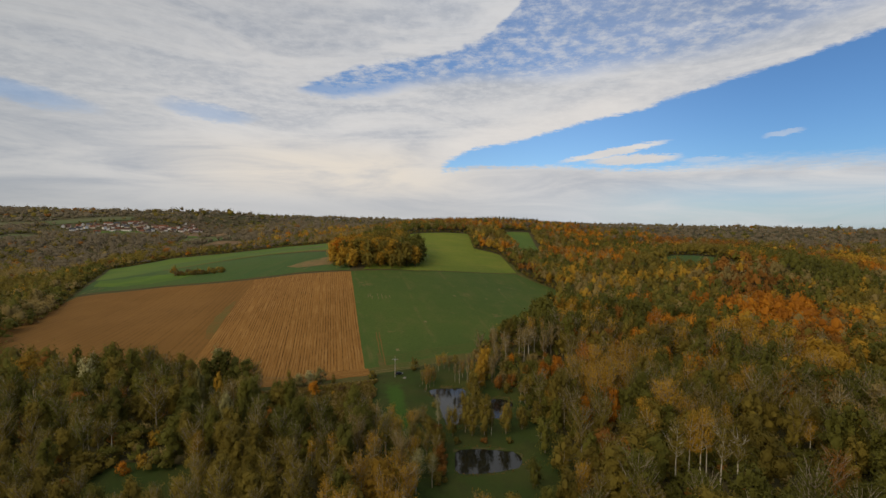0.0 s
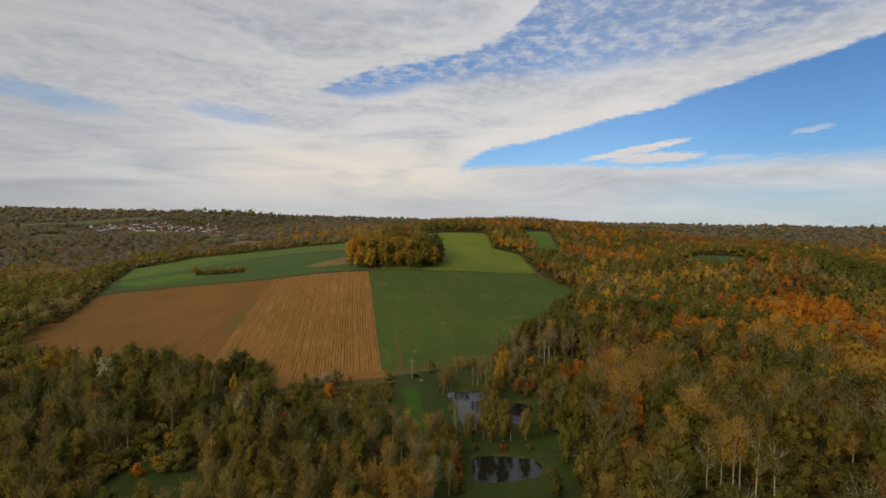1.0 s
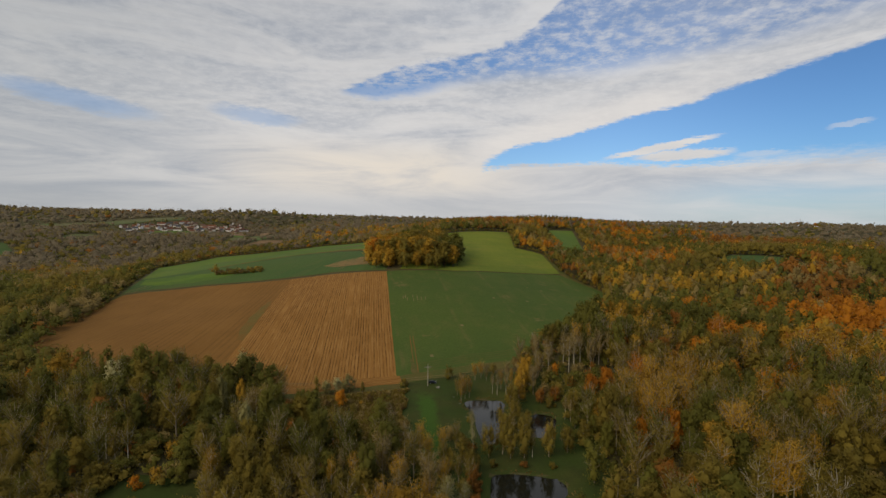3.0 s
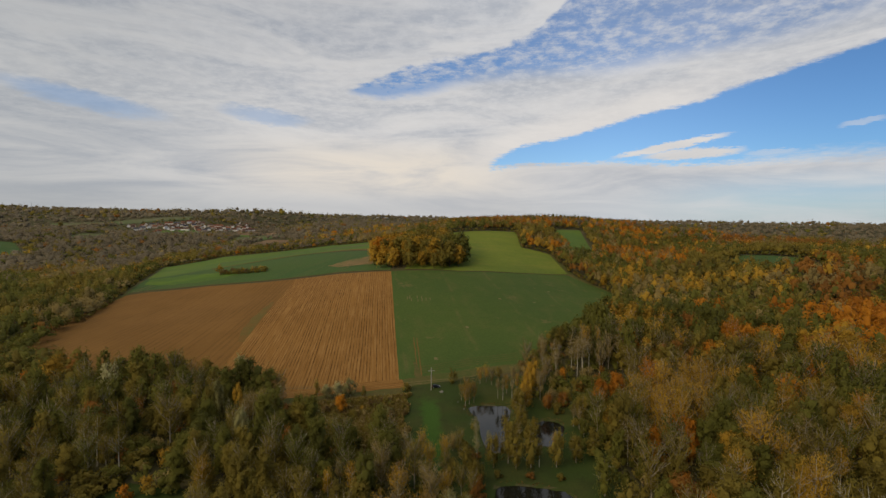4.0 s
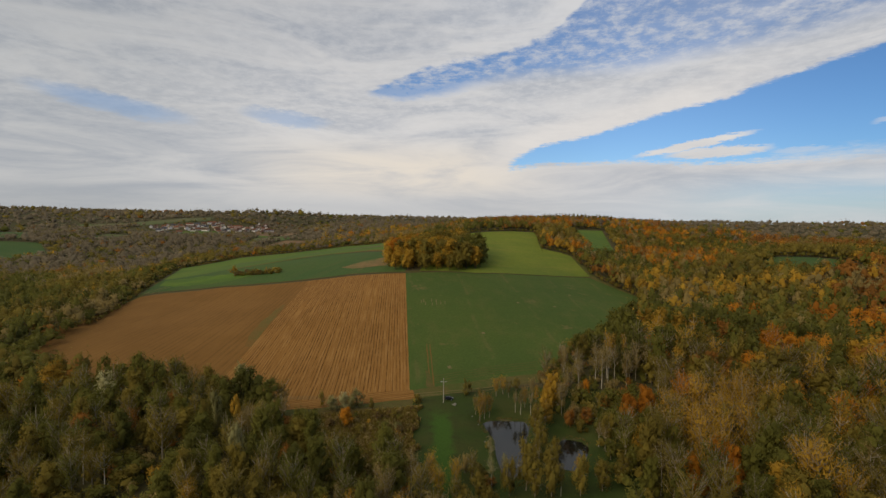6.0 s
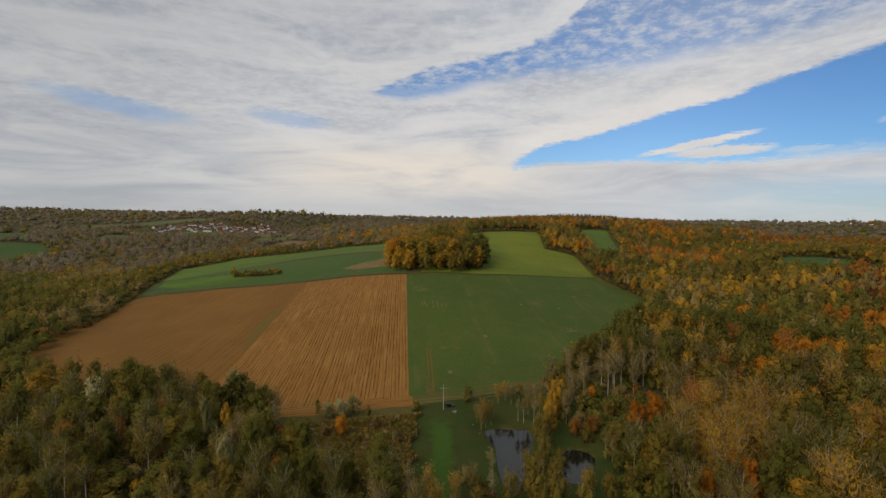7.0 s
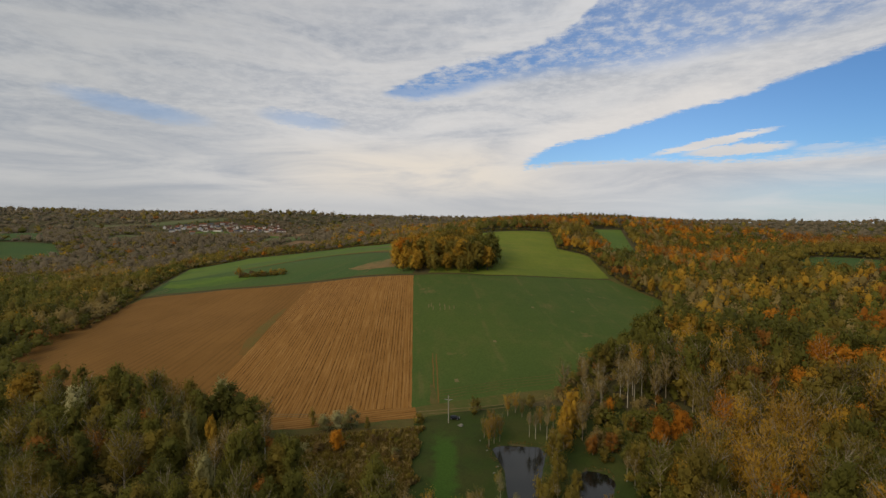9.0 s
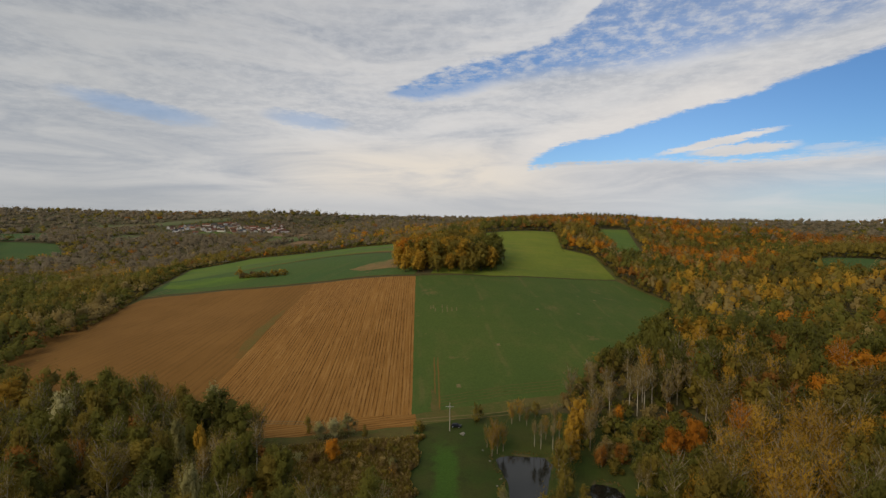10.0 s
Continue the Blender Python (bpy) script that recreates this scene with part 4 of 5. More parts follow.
BRIGHT_CROWNS = [
    ("oak_tree", 65, 306, "ochre", 18, 0.7),
    ("oak_tree", 71, 296, "rust", 18, 0.8),
    ("oak_tree", 79, 300, "rust", 19.2, 0.8),
    ("oak_tree", 85, 294, "rust", 18, 0.8),
    ("oak_tree", 94, 298, "orange", 19.2, 0.8),
    ("oak_tree", 99, 298, "ochre", 19.2, 0.8),
    ("oak_tree", 124, 324, "orange", 21.6, 1.1),
    ("oak_tree", 133, 326, "orange", 21.6, 1.1),
    ("oak_tree", 137, 321, "orange", 21.6, 0.9),
    ("oak_tree", 87, 284, "ochre", 19.2, 0.8),
    ("oak_tree", 52, 207, "orange", 20.4, 0.7),
    ("oak_tree", 56, 207, "orange", 19.2, 0.6),
    ("oak_tree", 43, 204, "orange", 16.8, 0.7),
    ("oak_tree", 94, 264, "ochre", 18, 0.8),
    ("oak_tree", 101, 268, "orange", 18, 0.7),
    ("willow_tree", 41, 228, "green", 12, 0.9),
]
DARK_POPLARS = [
    ("poplar_tree", 91, 248, "green", 22, 1.1),
    ("bare_tree", 74, 226, "green", 22, 1.2),
    ("poplar_tree", 95, 237, "green", 23.1, 1.1),
    ("bare_tree", 78, 216, "green", 22, 1.2),
    ("poplar_tree", 81, 246, "olive", 20.9, 1),
    ("poplar_tree", 61, 207, "green", 19.8, 1),
    ("poplar_tree", 104, 280, "green", 20.9, 1.1),
    ("poplar_tree", 83, 284, "green", 19.8, 1),
    ("poplar_tree", 63, 334, "green", 20.9, 1.2),
    ("poplar_tree", 78, 332, "green", 20.9, 1.2),
]
WOOD_FRONT = [
    ("oak_tree", 124, 196, "olive", 20.7, 1.1),
    ("oak_tree", 178, 252, "ochre", 20.7, 1.1),
    ("oak_tree", 136, 191, "ochre", 20.7, 1.1),
    ("oak_tree", 127, 236, "orange", 18.4, 0.8),
    ("oak_tree", 136, 228, "orange", 19.5, 0.9),
    ("oak_tree", 146, 277, "rust", 19.5, 0.8),
    ("poplar_tree", 32, 202, "green", 16.1, 0.9),
    ("poplar_tree", 38, 194, "green", 17.2, 0.9),
    ("poplar_tree", 44, 182, "olive", 18.4, 0.9),
    ("poplar_tree", 38, 171, "green", 17.2, 0.9),
    ("willow_tree", 25, 187, "green", 13.8, 1),
    ("bare_tree", 31, 151, "ochre", 17.2, 0.9),
    ("bare_tree", 46, 138, "olive", 18.4, 1),
    ("oak_tree", 46, 178, "orange", 14.9, 0.5),
    ("birch_tree", 47, 162, "orange", 19.5, 0.8),
    ("willow_tree", 29, 171, "olive", 14.9, 1),
    ("bare_tree", 107, 155, "rust", 20.7, 1),
    ("oak_tree", 94, 166, "olive", 20.7, 1),
]
LEFT_FRONT = [
    ("poplar_tree", -104, 191, "silver", 19.5, 0.75),
    ("poplar_tree", -93, 185, "green", 19.5, 0.8),
    ("poplar_tree", -102, 177, "green", 18.4, 0.9),
    ("poplar_tree", -176, 231, "green", 23, 1.2),
    ("poplar_tree", -178, 223, "olive", 21.8, 1.1),
    ("poplar_tree", -189, 219, "silver", 20.7, 1),
    ("oak_tree", -160, 230, "green", 18.4, 0.9),
    ("oak_tree", -224, 224, "ochre", 20.7, 1),
    ("bare_tree", -214, 230, "green", 18.4, 0.9),
    ("poplar_tree", -152, 192, "green", 19.5, 0.9),
    ("poplar_tree", -127, 204, "olive", 20.7, 0.8),
    ("poplar_tree", -128, 212, "silver", 20.7, 0.6),
    ("poplar_tree", -118, 210, "ochre", 20.7, 0.55),
    ("birch_tree", -154, 174, "olive", 18.4, 1),
    ("birch_tree", -150, 175, "olive", 19.5, 1),
    ("birch_tree", -138, 172, "olive", 18.4, 1),
    ("poplar_tree", -103, 214, "green", 18.4, 0.9),
]
MIDDLE_FRONT = [
    ("birch_tree", -21, 157, "silver", 15.8, 1.2),
    ("bare_tree", -36, 194, "ochre", 14.7, 0.7),
    ("bare_tree", -50, 187, "grey", 15.8, 0.7),
    ("bare_tree", -52, 177, "olive", 13.7, 0.8),
    ("birch_tree", -59, 166, "ochre", 13.7, 0.9),
    ("bare_tree", -39, 173, "olive", 13.7, 0.9),
    ("bare_tree", -38, 153, "ochre", 15.8, 0.9),
    ("bare_tree", -49, 154, "olive", 14.7, 1),
    ("bare_tree", -29, 153, "ochre", 15.8, 0.9),
    ("willow_tree", -59, 150, "olive", 14.7, 1),
    ("bare_tree", -68, 150, "olive", 15.8, 1),
    ("poplar_tree", -72, 143, "olive", 15.8, 0.9),
    ("bare_tree", -16, 177, "olive", 11.6, 0.9),
    ("willow_tree", -24, 186, "olive", 9.5, 0.9),
    ("birch_tree", -16, 161, "silver", 12.6, 0.9),
    ("willow_tree", -77, 184, "green", 9.5, 1.2),
    ("willow_tree", -86, 194, "rust", 11.6, 1),
]
PALE_TRUNKS = [
    ("birch_tree", 65, 167, "olive", 25, 1),
    ("birch_tree", 71, 171, "ochre", 25, 1),
    ("birch_tree", 75, 171, "ochre", 26, 1),
    ("birch_tree", 78, 173, "ochre", 25, 0.9),
    ("birch_tree", 78, 164, "olive", 25, 1),
    ("birch_tree", 83, 163, "olive", 25, 1),
    ("birch_tree", 56, 176, "olive", 22, 1),
    ("birch_tree", 60, 178, "ochre", 24, 1),
    ("willow_tree", 18, 163, "green", 11, 0.8),
    ("birch_tree", 5, 201, "olive", 11, 0.9),
    ("willow_tree", -3, 199, "olive", 13, 0.75),
    ("willow_tree", 18, 206, "olive", 11, 0.9),
    ("bush", -127, 180, "ochre", 6, 1),
    ("bush", -121, 165, "ochre", 5, 1),
    ("bush", -124, 160, "orange", 5, 0.8),
    ("willow_tree", 2, 262, "olive", 9, 0.8),
]
POND_TREES = [
    ("willow_tree", 3, 263, "ochre", 19, 0.8), ("willow_tree", 0.5, 259, "ochre", 14, 0.8), ("birch_tree", -17, 200, "silver", 12, 0.9), ("birch_tree", -13, 205, "silver", 10, 0.9), ("bush", -37, 272, "olive", 7, 0.8), ("bush", -58, 259, "olive", 5, 0.9),
    ("willow_tree", 10, 249, "rust", 8, 1.0), ("willow_tree", 17, 252, "rust", 8, 1.2), ("willow_tree", 21, 246, "green", 7, 1.1), ("bush", 24, 252, "green", 6, 1.2), ("bush", 14, 246, "olive", 4.5, 1.2), ("willow_tree", 23, 226, "green", 8, 1.1),
    ("willow_tree", 25, 214, "olive", 9, 1.1), ("bush", 20, 218, "olive", 4, 1.2), ("bush", 13, 258, "grey", 5, 1.2), ("birch_tree", 20, 236, "grey", 11, 0.8), ("birch_tree", 22, 233, "grey", 10, 0.8),
    ("willow_tree", -2, 228, "olive", 11, 0.9), ("willow_tree", -2.5, 239, "olive", 14, 0.9), ("willow_tree", 0, 250, "ochre", 11, 1.1), ("birch_tree", -4, 244, "ochre", 13, 0.9),
    ("birch_tree", -2, 216, "olive", 10, 0.8), ("willow_tree", 12, 253, "grey", 9, 1.2), ("willow_tree", 24, 240, "olive", 12, 0.9), ("willow_tree", 4, 226, "olive", 9, 0.9), ("willow_tree", -3, 221, "olive", 8, 1.0),
]
NORTH_BANK = [
    ("bare_tree", -27.6, 250, "ochre", 11, 0.8), ("bare_tree", -26, 252.5, "ochre", 12, 0.7), ("bare_tree", -24, 254.5, "ochre", 11, 0.7), ("bare_tree", -30, 254, "olive", 9, 0.8), ("bare_tree", -28, 257, "ochre", 10, 0.8),
    ("birch_tree", -13, 259, "grey", 11, 0.7), ("birch_tree", -10.6, 258.5, "grey", 12, 0.7), ("birch_tree", -6.3, 258.5, "grey", 13, 0.7), ("birch_tree", -4, 262, "ochre", 12, 0.8), ("bare_tree", -9, 264, "ochre", 10, 0.8),
    ("bare_tree", -20, 276, "ochre", 10, 1.0), ("bare_tree", -23, 273, "ochre", 10, 0.9), ("bare_tree", -17, 273, "olive", 9, 0.9), ("willow_tree", -14, 281, "olive", 7, 1.0), ("bare_tree", -6, 276, "grey", 10, 0.9), ("bare_tree", 2, 282, "olive", 10, 0.9),
    ("willow_tree", -2, 290, "grey", 8, 1.0), ("willow_tree", 8, 276, "grey", 8, 1.1),
]
BANK_BUSHES = [
    ("bush", -13, 176, "rust", 4, 1.0), ("bush", -15, 184, "rust", 5, 1.0), ("willow_tree", -6, 202, "olive", 18, 0.7), ("willow_tree", 2, 200, "olive", 17, 0.75), ("willow_tree", -11, 198, "olive", 13, 0.7), ("willow_tree", 11, 202, "olive", 14, 0.75), ("bush", -9, 192, "olive", 3, 1.0), ("bush", 2, 194, "rust", 2.5, 1.2), ("bush", 12, 194, "olive", 2.5, 1.2), ("bush", 24, 232, "olive", 5, 1.0),
    ("bush", -21, 226, "olive", 3, 0.9), ("bush", -5, 222, "olive", 5, 1.0), ("willow_tree", 2, 215, "olive", 8, 1.0), ("willow_tree", 12, 212, "ochre", 8, 1.0), ("willow_tree", 30, 232, "olive", 11, 1.0), ("willow_tree", 30, 220, "green", 10, 1.0),
    ("willow_tree", 19, 257, "olive", 8, 1.2), ("willow_tree", 24, 266, "olive", 9, 1.1), ("willow_tree", 30, 282, "grey", 8, 1.2), ("willow_tree", 16, 278, "grey", 8, 1.1), ("willow_tree", 10, 290, "olive", 7, 1.1),
]
FIELD_EDGE = [
    ("bare_tree", -134, 191, "olive", 22, 1.15), ("poplar_tree", -122, 226, "green", 26, 1.3), ("poplar_tree", -129, 222, "green", 23, 1.3), ("poplar_tree", -114, 224, "green", 22, 1.2), ("poplar_tree", -131, 231, "silver", 25, 0.9), ("oak_tree", -150, 240, "green", 15, 1.0),
    ("oak_tree", -81, 231, "orange", 9.5, 1.0), ("willow_tree", -89, 247, "silver", 8, 1.6), ("willow_tree", -84, 249, "silver", 9, 1.4), ("willow_tree", -94, 245, "silver", 7, 1.7), ("willow_tree", -77, 249, "olive", 6, 0.7), ("willow_tree", -100, 247, "olive", 8, 0.8),
    ("oak_tree", 85, 497, "ochre", 20, 0.9), ("oak_tree", 76, 520, "ochre", 15, 0.8), ("oak_tree", 70, 566, "ochre", 15, 0.7), ("oak_tree", 78, 574, "ochre", 14, 0.8), ("oak_tree", 70, 590, "olive", 15, 0.9), ("bush", -365, 548, "ochre", 11, 0.9),
]
WEST_BANK = [
    ("bare_tree", -24, 204, "olive", 11, 0.9), ("bare_tree", -28, 197, "ochre", 12, 0.9), ("willow_tree", -20, 194, "olive", 10, 1.0), ("birch_tree", -18.5, 212, "silver", 12, 0.9), ("willow_tree", -16, 188, "olive", 9, 1.0),
    ("bare_tree", -26, 186, "olive", 12, 0.9), ("bare_tree", -32, 190, "ochre", 12, 1.0), ("bare_tree", -20, 180, "olive", 11, 0.9), ("willow_tree", -15, 176, "rust", 7, 1.1), ("bare_tree", -24, 174, "ochre", 12, 1.0),
    ("willow_tree", -17, 170, "olive", 8, 1.1), ("bare_tree", -22, 165, "olive", 12, 1.0), ("bush", -13, 169, "rust", 4, 1.2), ("bush", -14, 163, "olive", 4.5, 1.2), ("bare_tree", -27, 160, "ochre", 13, 1.0), ("bush", -22, 207, "olive", 5, 1.1),
    ("bare_tree", -31, 178, "olive", 12, 1.0), ("bush", -18, 200, "rust", 4.5, 1.2), ("willow_tree", -27, 208, "grey", 7, 0.9),
]
STANDING = np.array([(r[1], r[2], SPECIES[r[0]][1] * r[4] / SPECIES[r[0]][0] * r[5]) for r in
                     POND_TREES + WEST_BANK + NORTH_BANK + BANK_BUSHES + FIELD_EDGE + BIRCH_EDGE + FEATHERY + BRIGHT_CROWNS + DARK_POPLARS + WOOD_FRONT + LEFT_FRONT + MIDDLE_FRONT + PALE_TRUNKS])

rng = np.random.RandomState(5)
pick = random.Random(8)
MIXED = {"green": ["poplar_tree", "oak_tree", "bare_tree"], "olive": ["bare_tree", "poplar_tree", "bare_tree", "oak_tree"], "ochre": ["bare_tree", "birch_tree", "oak_tree", "bare_tree"],
         "orange": ["oak_tree", "oak_tree", "birch_tree"], "rust": ["oak_tree", "bare_tree"], "grey": ["birch_tree", "bare_tree"], "twigs": ["bare_tree"]}
FAR_REACH = 310.0
CAP = {"oak_tree": 285, "bare_tree": 290, "poplar_tree": 290}
UNDER_BIRCHES = [(12, 240), (36, 230), (40, 250), (54, 284), (46, 290), (18, 285)]
FEATHERY_STAND = [(37, 224), (50, 214), (82, 220), (92, 250), (84, 272), (52, 268), (40, 248)]
left_over = []
px, py = scatter(40, FAR_REACH, 8.0, rng)
order = np.argsort(np.hypot(px, py - 84))
for i in order:
    if np.min(np.hypot(STANDING[:, 0] - px[i], STANDING[:, 1] - py[i]) - 0.3 * STANDING[:, 2]) < 2.6:
        continue
    tone = tones_at(px[i:i + 1], py[i:i + 1], rng)[0]
    kind = pick.choice(MIXED[tone])
    if COUNT.get(kind, 0) >= CAP.get(kind, 240):
        left_over.append(i)
        continue
    if inside(FEATHERY_STAND, px[i:i + 1], py[i:i + 1])[0]:
        tree("bare_tree", float(px[i]), float(py[i]), pick.choice(["ochre", "ochre", "ochre", "olive"]), pick.uniform(19, 23), rng=pick)
        continue
    if inside(UNDER_BIRCHES, px[i:i + 1], py[i:i + 1])[0] or (58 < px[i] < 118 and 140 < py[i] < 187) or (-142 < px[i] < -120 and 150 < py[i] < 190):
        tree("bush", float(px[i]), float(py[i]), pick.choice(["green", "olive", "green", "green"]), pick.uniform(4, 8.5), girth=1.3, rng=pick)
        continue
    low = 0.72 if (-300 < px[i] < 40 and py[i] < 176) else 0.8 if px[i] < 0 else 0.65 if px[i] < 42 and py[i] > 240 else 0.97
    if px[i] < -240 and gap(FIELDS, px[i:i + 1], py[i:i + 1])[0] < 24:
        low *= 0.85
    h = SPECIES[kind][0] * pick.uniform(0.75, 1.12) * low * (1.3 if kind == "willow_tree" else 1.0)
    tree(kind, float(px[i]), float(py[i]), tone, h, rng=pick)

for stand, spot in ((POND_TREES, "pond"), (WEST_BANK, "pond"), (NORTH_BANK, "pond"), (BANK_BUSHES, "pond"), (FIELD_EDGE, "field"), (BIRCH_EDGE, "field"), (FEATHERY, "wood"), (BRIGHT_CROWNS, "wood"), (DARK_POPLARS, "wood"),
                    (WOOD_FRONT, "wood"), (LEFT_FRONT, "wood"), (MIDDLE_FRONT, "wood"), (PALE_TRUNKS, "wood")):
    for kind, x, y, tone, h, girth in stand:
        tree(kind, x, y, tone, h, spot=spot, girth=girth, rng=pick)
# narrow dark trees that top the ridge wood
for k in range(11):
    a = radians(3.4 + 0.42 * k + pick.uniform(-0.12, 0.12))
    tree("poplar_tree", -2 + 915 * math.sin(a), 72 + 915 * math.cos(a), "green", pick.uniform(14, 17), spot="ridge", girth=0.8, rng=pick)
# low hedge in the long field
for k in range(16):
    tree("bush", -358 + 4 * k + pick.uniform(-1, 1), 541 - 0.5 * k + pick.uniform(-2.5, 2.5), pick.choice(["olive", "brown", "brown", "ochre"]), pick.uniform(4.5, 7.5), spot="field", girth=1.35, rng=pick)
# the grove on the hill
gx0, gy0 = np.meshgrid(np.arange(-175, -55, 9.0), np.arange(488, 615, 9.0))
gx0, gy0 = (gx0 + rng.uniform(-3.5, 3.5, gx0.shape)).ravel(), (gy0 + rng.uniform(-3.5, 3.5, gy0.shape)).ravel()
for x, y in zip(gx0, gy0):
    if inside(GROVE, x, y):
        tone = pick.choice(["ochre", "olive", "olive"]) if y < 522 else pick.choice(["olive", "olive", "ochre"]) if x < -88 else "green"
        if x < -140 and y > 525:
            tone = pick.choice(["orange", "ochre"])
        tree("beech_tree", float(x), float(y), tone, pick.uniform(15, 21) if y < 508 else pick.uniform(23, 30), spot="grove", rng=pick)
# the woods farther off: joined, one mass for each tone
def wood_mass(name, places, tone, rng, per, size, height, wide, body, label, uneven=0.2):
    n = len(places)
    if not n:
        return
    x, y = places[:, 0], places[:, 1]
    h = height * rng.uniform(1 - uneven * 1.4, 1 + uneven, n)
    h = h * np.where((x < -285) & (gap(FIELDS, x, y) > -3) & (gap(FIELDS, x, y) < 14), 0.72, 1.0)
    h = h * (1 - 0.3 * ease(450, 900, np.hypot(x, y)))
    h = h * (1 + 0.55 * ease(900, 1800, np.hypot(x, y)) * np.array([noise.noise(Vector((a / 140, b / 140, 3.0))) + 0.5 * noise.noise(Vector((a / 45, b / 45, 6.0))) for a, b in zip(x, y)]))
    r = wide * 0.5 * rng.uniform(0.75, 1.2, n)
    base = np.stack([x, y, ground_z(x, y)], -1)
    tree_tone = rng.uniform(0, 1, n)
    pieces, tones = [], []
    spin = rng.uniform(0, 2 * math.pi, n)
    for lobe in range(body):
        ang = spin + 2 * math.pi * lobe / max(1, body - 1) + rng.uniform(-0.5, 0.5, n)
        off = r * (0.1 if lobe == 0 else 0.5)
        c = base + np.stack([np.cos(ang) * off, np.sin(ang) * off, h * (0.5 if body == 1 else 0.64 if lobe == 0 else 0.46) * rng.uniform(0.9, 1.08, n)], -1)
        share = 0.66 if body > 2 else 0.72
        rad = np.stack([r * share, r * share, h * (0.5 if body == 1 else 0.34 if lobe == 0 else 0.30)], -1) * rng.uniform(0.8, 1.12, (n, 1))
        low = (base + np.stack([0 * h, 0 * h, 0.3 * h], -1))[:, None]
        size3 = np.stack([r, r, h * 0.7], -1)[:, None]
        v = c[:, None] + ICO_V[None] * rad[:, None] * (0.5 if body > 1 else 0.62) * rng.uniform(0.7, 1.25, (n, 12, 1))
        f = ICO_F[None] + 12 * np.arange(n)[:, None, None]
        inner = unit(0.35 * ICO_V[None] + unit((v - low) / size3) + np.array([0, 0, 0.35 if body > 1 else 0.9]))
        pieces.append((v.reshape(-1, 3), f.reshape(-1, 3), inner.reshape(-1, 3)))
        tones.append(np.repeat(tree_tone, 12))
        m = per // body
        d = rng.normal(size=(n, m, 3))
        d[..., 2] = np.where(d[..., 2] < -0.35, -d[..., 2], d[..., 2])
        d /= np.linalg.norm(d, axis=-1, keepdims=True)
        p = c[:, None] + d * rad[:, None] * rng.uniform(0.66, 1.22, (n, m, 1))
        face = d + rng.normal(size=d.shape) * 0.45 + np.array([0, 0, 0.45])
        shade = unit(0.35 * d + unit((p - low) / size3) + rng.normal(size=d.shape) * 0.12 + np.array([0, 0, 0.35 if body > 1 else 0.9]))
        shoot = unit(0.6 * d + rng.normal(size=d.shape) * 0.4 + np.array([0, 0, 0.9])).reshape(-1, 3)
        pieces.append(sheets(p.reshape(-1, 3), unit(face).reshape(-1, 3), size * rng.uniform(0.6, 1.3, n * m), rng, shade.reshape(-1, 3), shoot))
        tones.append(np.repeat(tree_tone, 3 * m))
    v, f, shade = gather(pieces)
    tagged(new(name, mesh_of(name, v, f, LEAF[tone], True, shade, np.concatenate(tones))), label, "woodland", kind="stuff")


# rough scrub between the wood and the fields
bx, by = np.meshgrid(np.arange(-165, -40, 4.6), np.arange(195, 270, 4.6))
bx, by = (bx + rng.uniform(-1.8, 1.8, bx.shape)).ravel(), (by + rng.uniform(-1.8, 1.8, by.shape)).ravel()
ok = (gap(SCRUB, bx, by) < [7 * noise.noise(Vector((a / 9, b / 9, 1.0))) for a, b in zip(bx, by)]) & (gap(FIELDS, bx, by) > 10)
bx, by = bx[ok], by[ok]
share = rng.uniform(0, 1, len(bx))
for lo, hi, tone, nm in ((0, 0.4, "olive", "olive_scrub"), (0.4, 0.62, "grey", "tan_scrub"), (0.62, 0.86, "brown", "brown_scrub"), (0.86, 0.97, "green", "green_scrub"), (0.97, 1.0, "ochre", "yellow_scrub")):
    sel = (share >= lo) & (share < hi)
    wood_mass(nm, np.stack([bx, by], -1)[sel], tone, rng, 50, 0.6, 2.4, 3.6, 2, "low " + TONE[tone] + " scrub bushes below the fields")
# undergrowth that closes the wood floor near by
ux, uy = scatter(40, 300, 5.6, rng)
ut = rng.uniform(0, 1, len(ux))
for lo, hi, tone, nm in ((0, 0.45, "green", "green_undergrowth"), (0.45, 0.75, "olive", "olive_undergrowth"), (0.75, 0.9, "grey", "tan_undergrowth"), (0.9, 1.0, "rust", "brown_undergrowth")):
    sel = (ut >= lo) & (ut < hi)
    wood_mass(nm, np.stack([ux, uy], -1)[sel], tone, rng, 30, 1.1, 5.0, 6.0, 1, "dense " + TONE[tone] + " undergrowth beneath the trees")

# taller bushes that stand out of the scrub
for k in range(46):
    x, y = pick.uniform(-150, -45), pick.uniform(198, 264)
    if inside(SCRUB, x, y) and gap(FIELDS, x, y) > 10:
        tree("bush", x, y, pick.choice(["olive", "brown", "grey", "green", "silver"]), pick.uniform(2.2, 4.6), spot="field", girth=pick.uniform(0.8, 1.2), rng=pick)
# bushy fringe along the wood edges beside the fields
for k, tone in enumerate(("green", "olive", "brown")):
    line = along(FIELDS[5:], 420)[k::3]
    line = line + rng.uniform(-2.2, 2.2, line.shape)
    wood_mass(tone + "_fringe", line, tone, rng, 40, 1.1, 6.0, 6.5, 1, "bushy " + TONE[tone] + " fringe along the field edge")

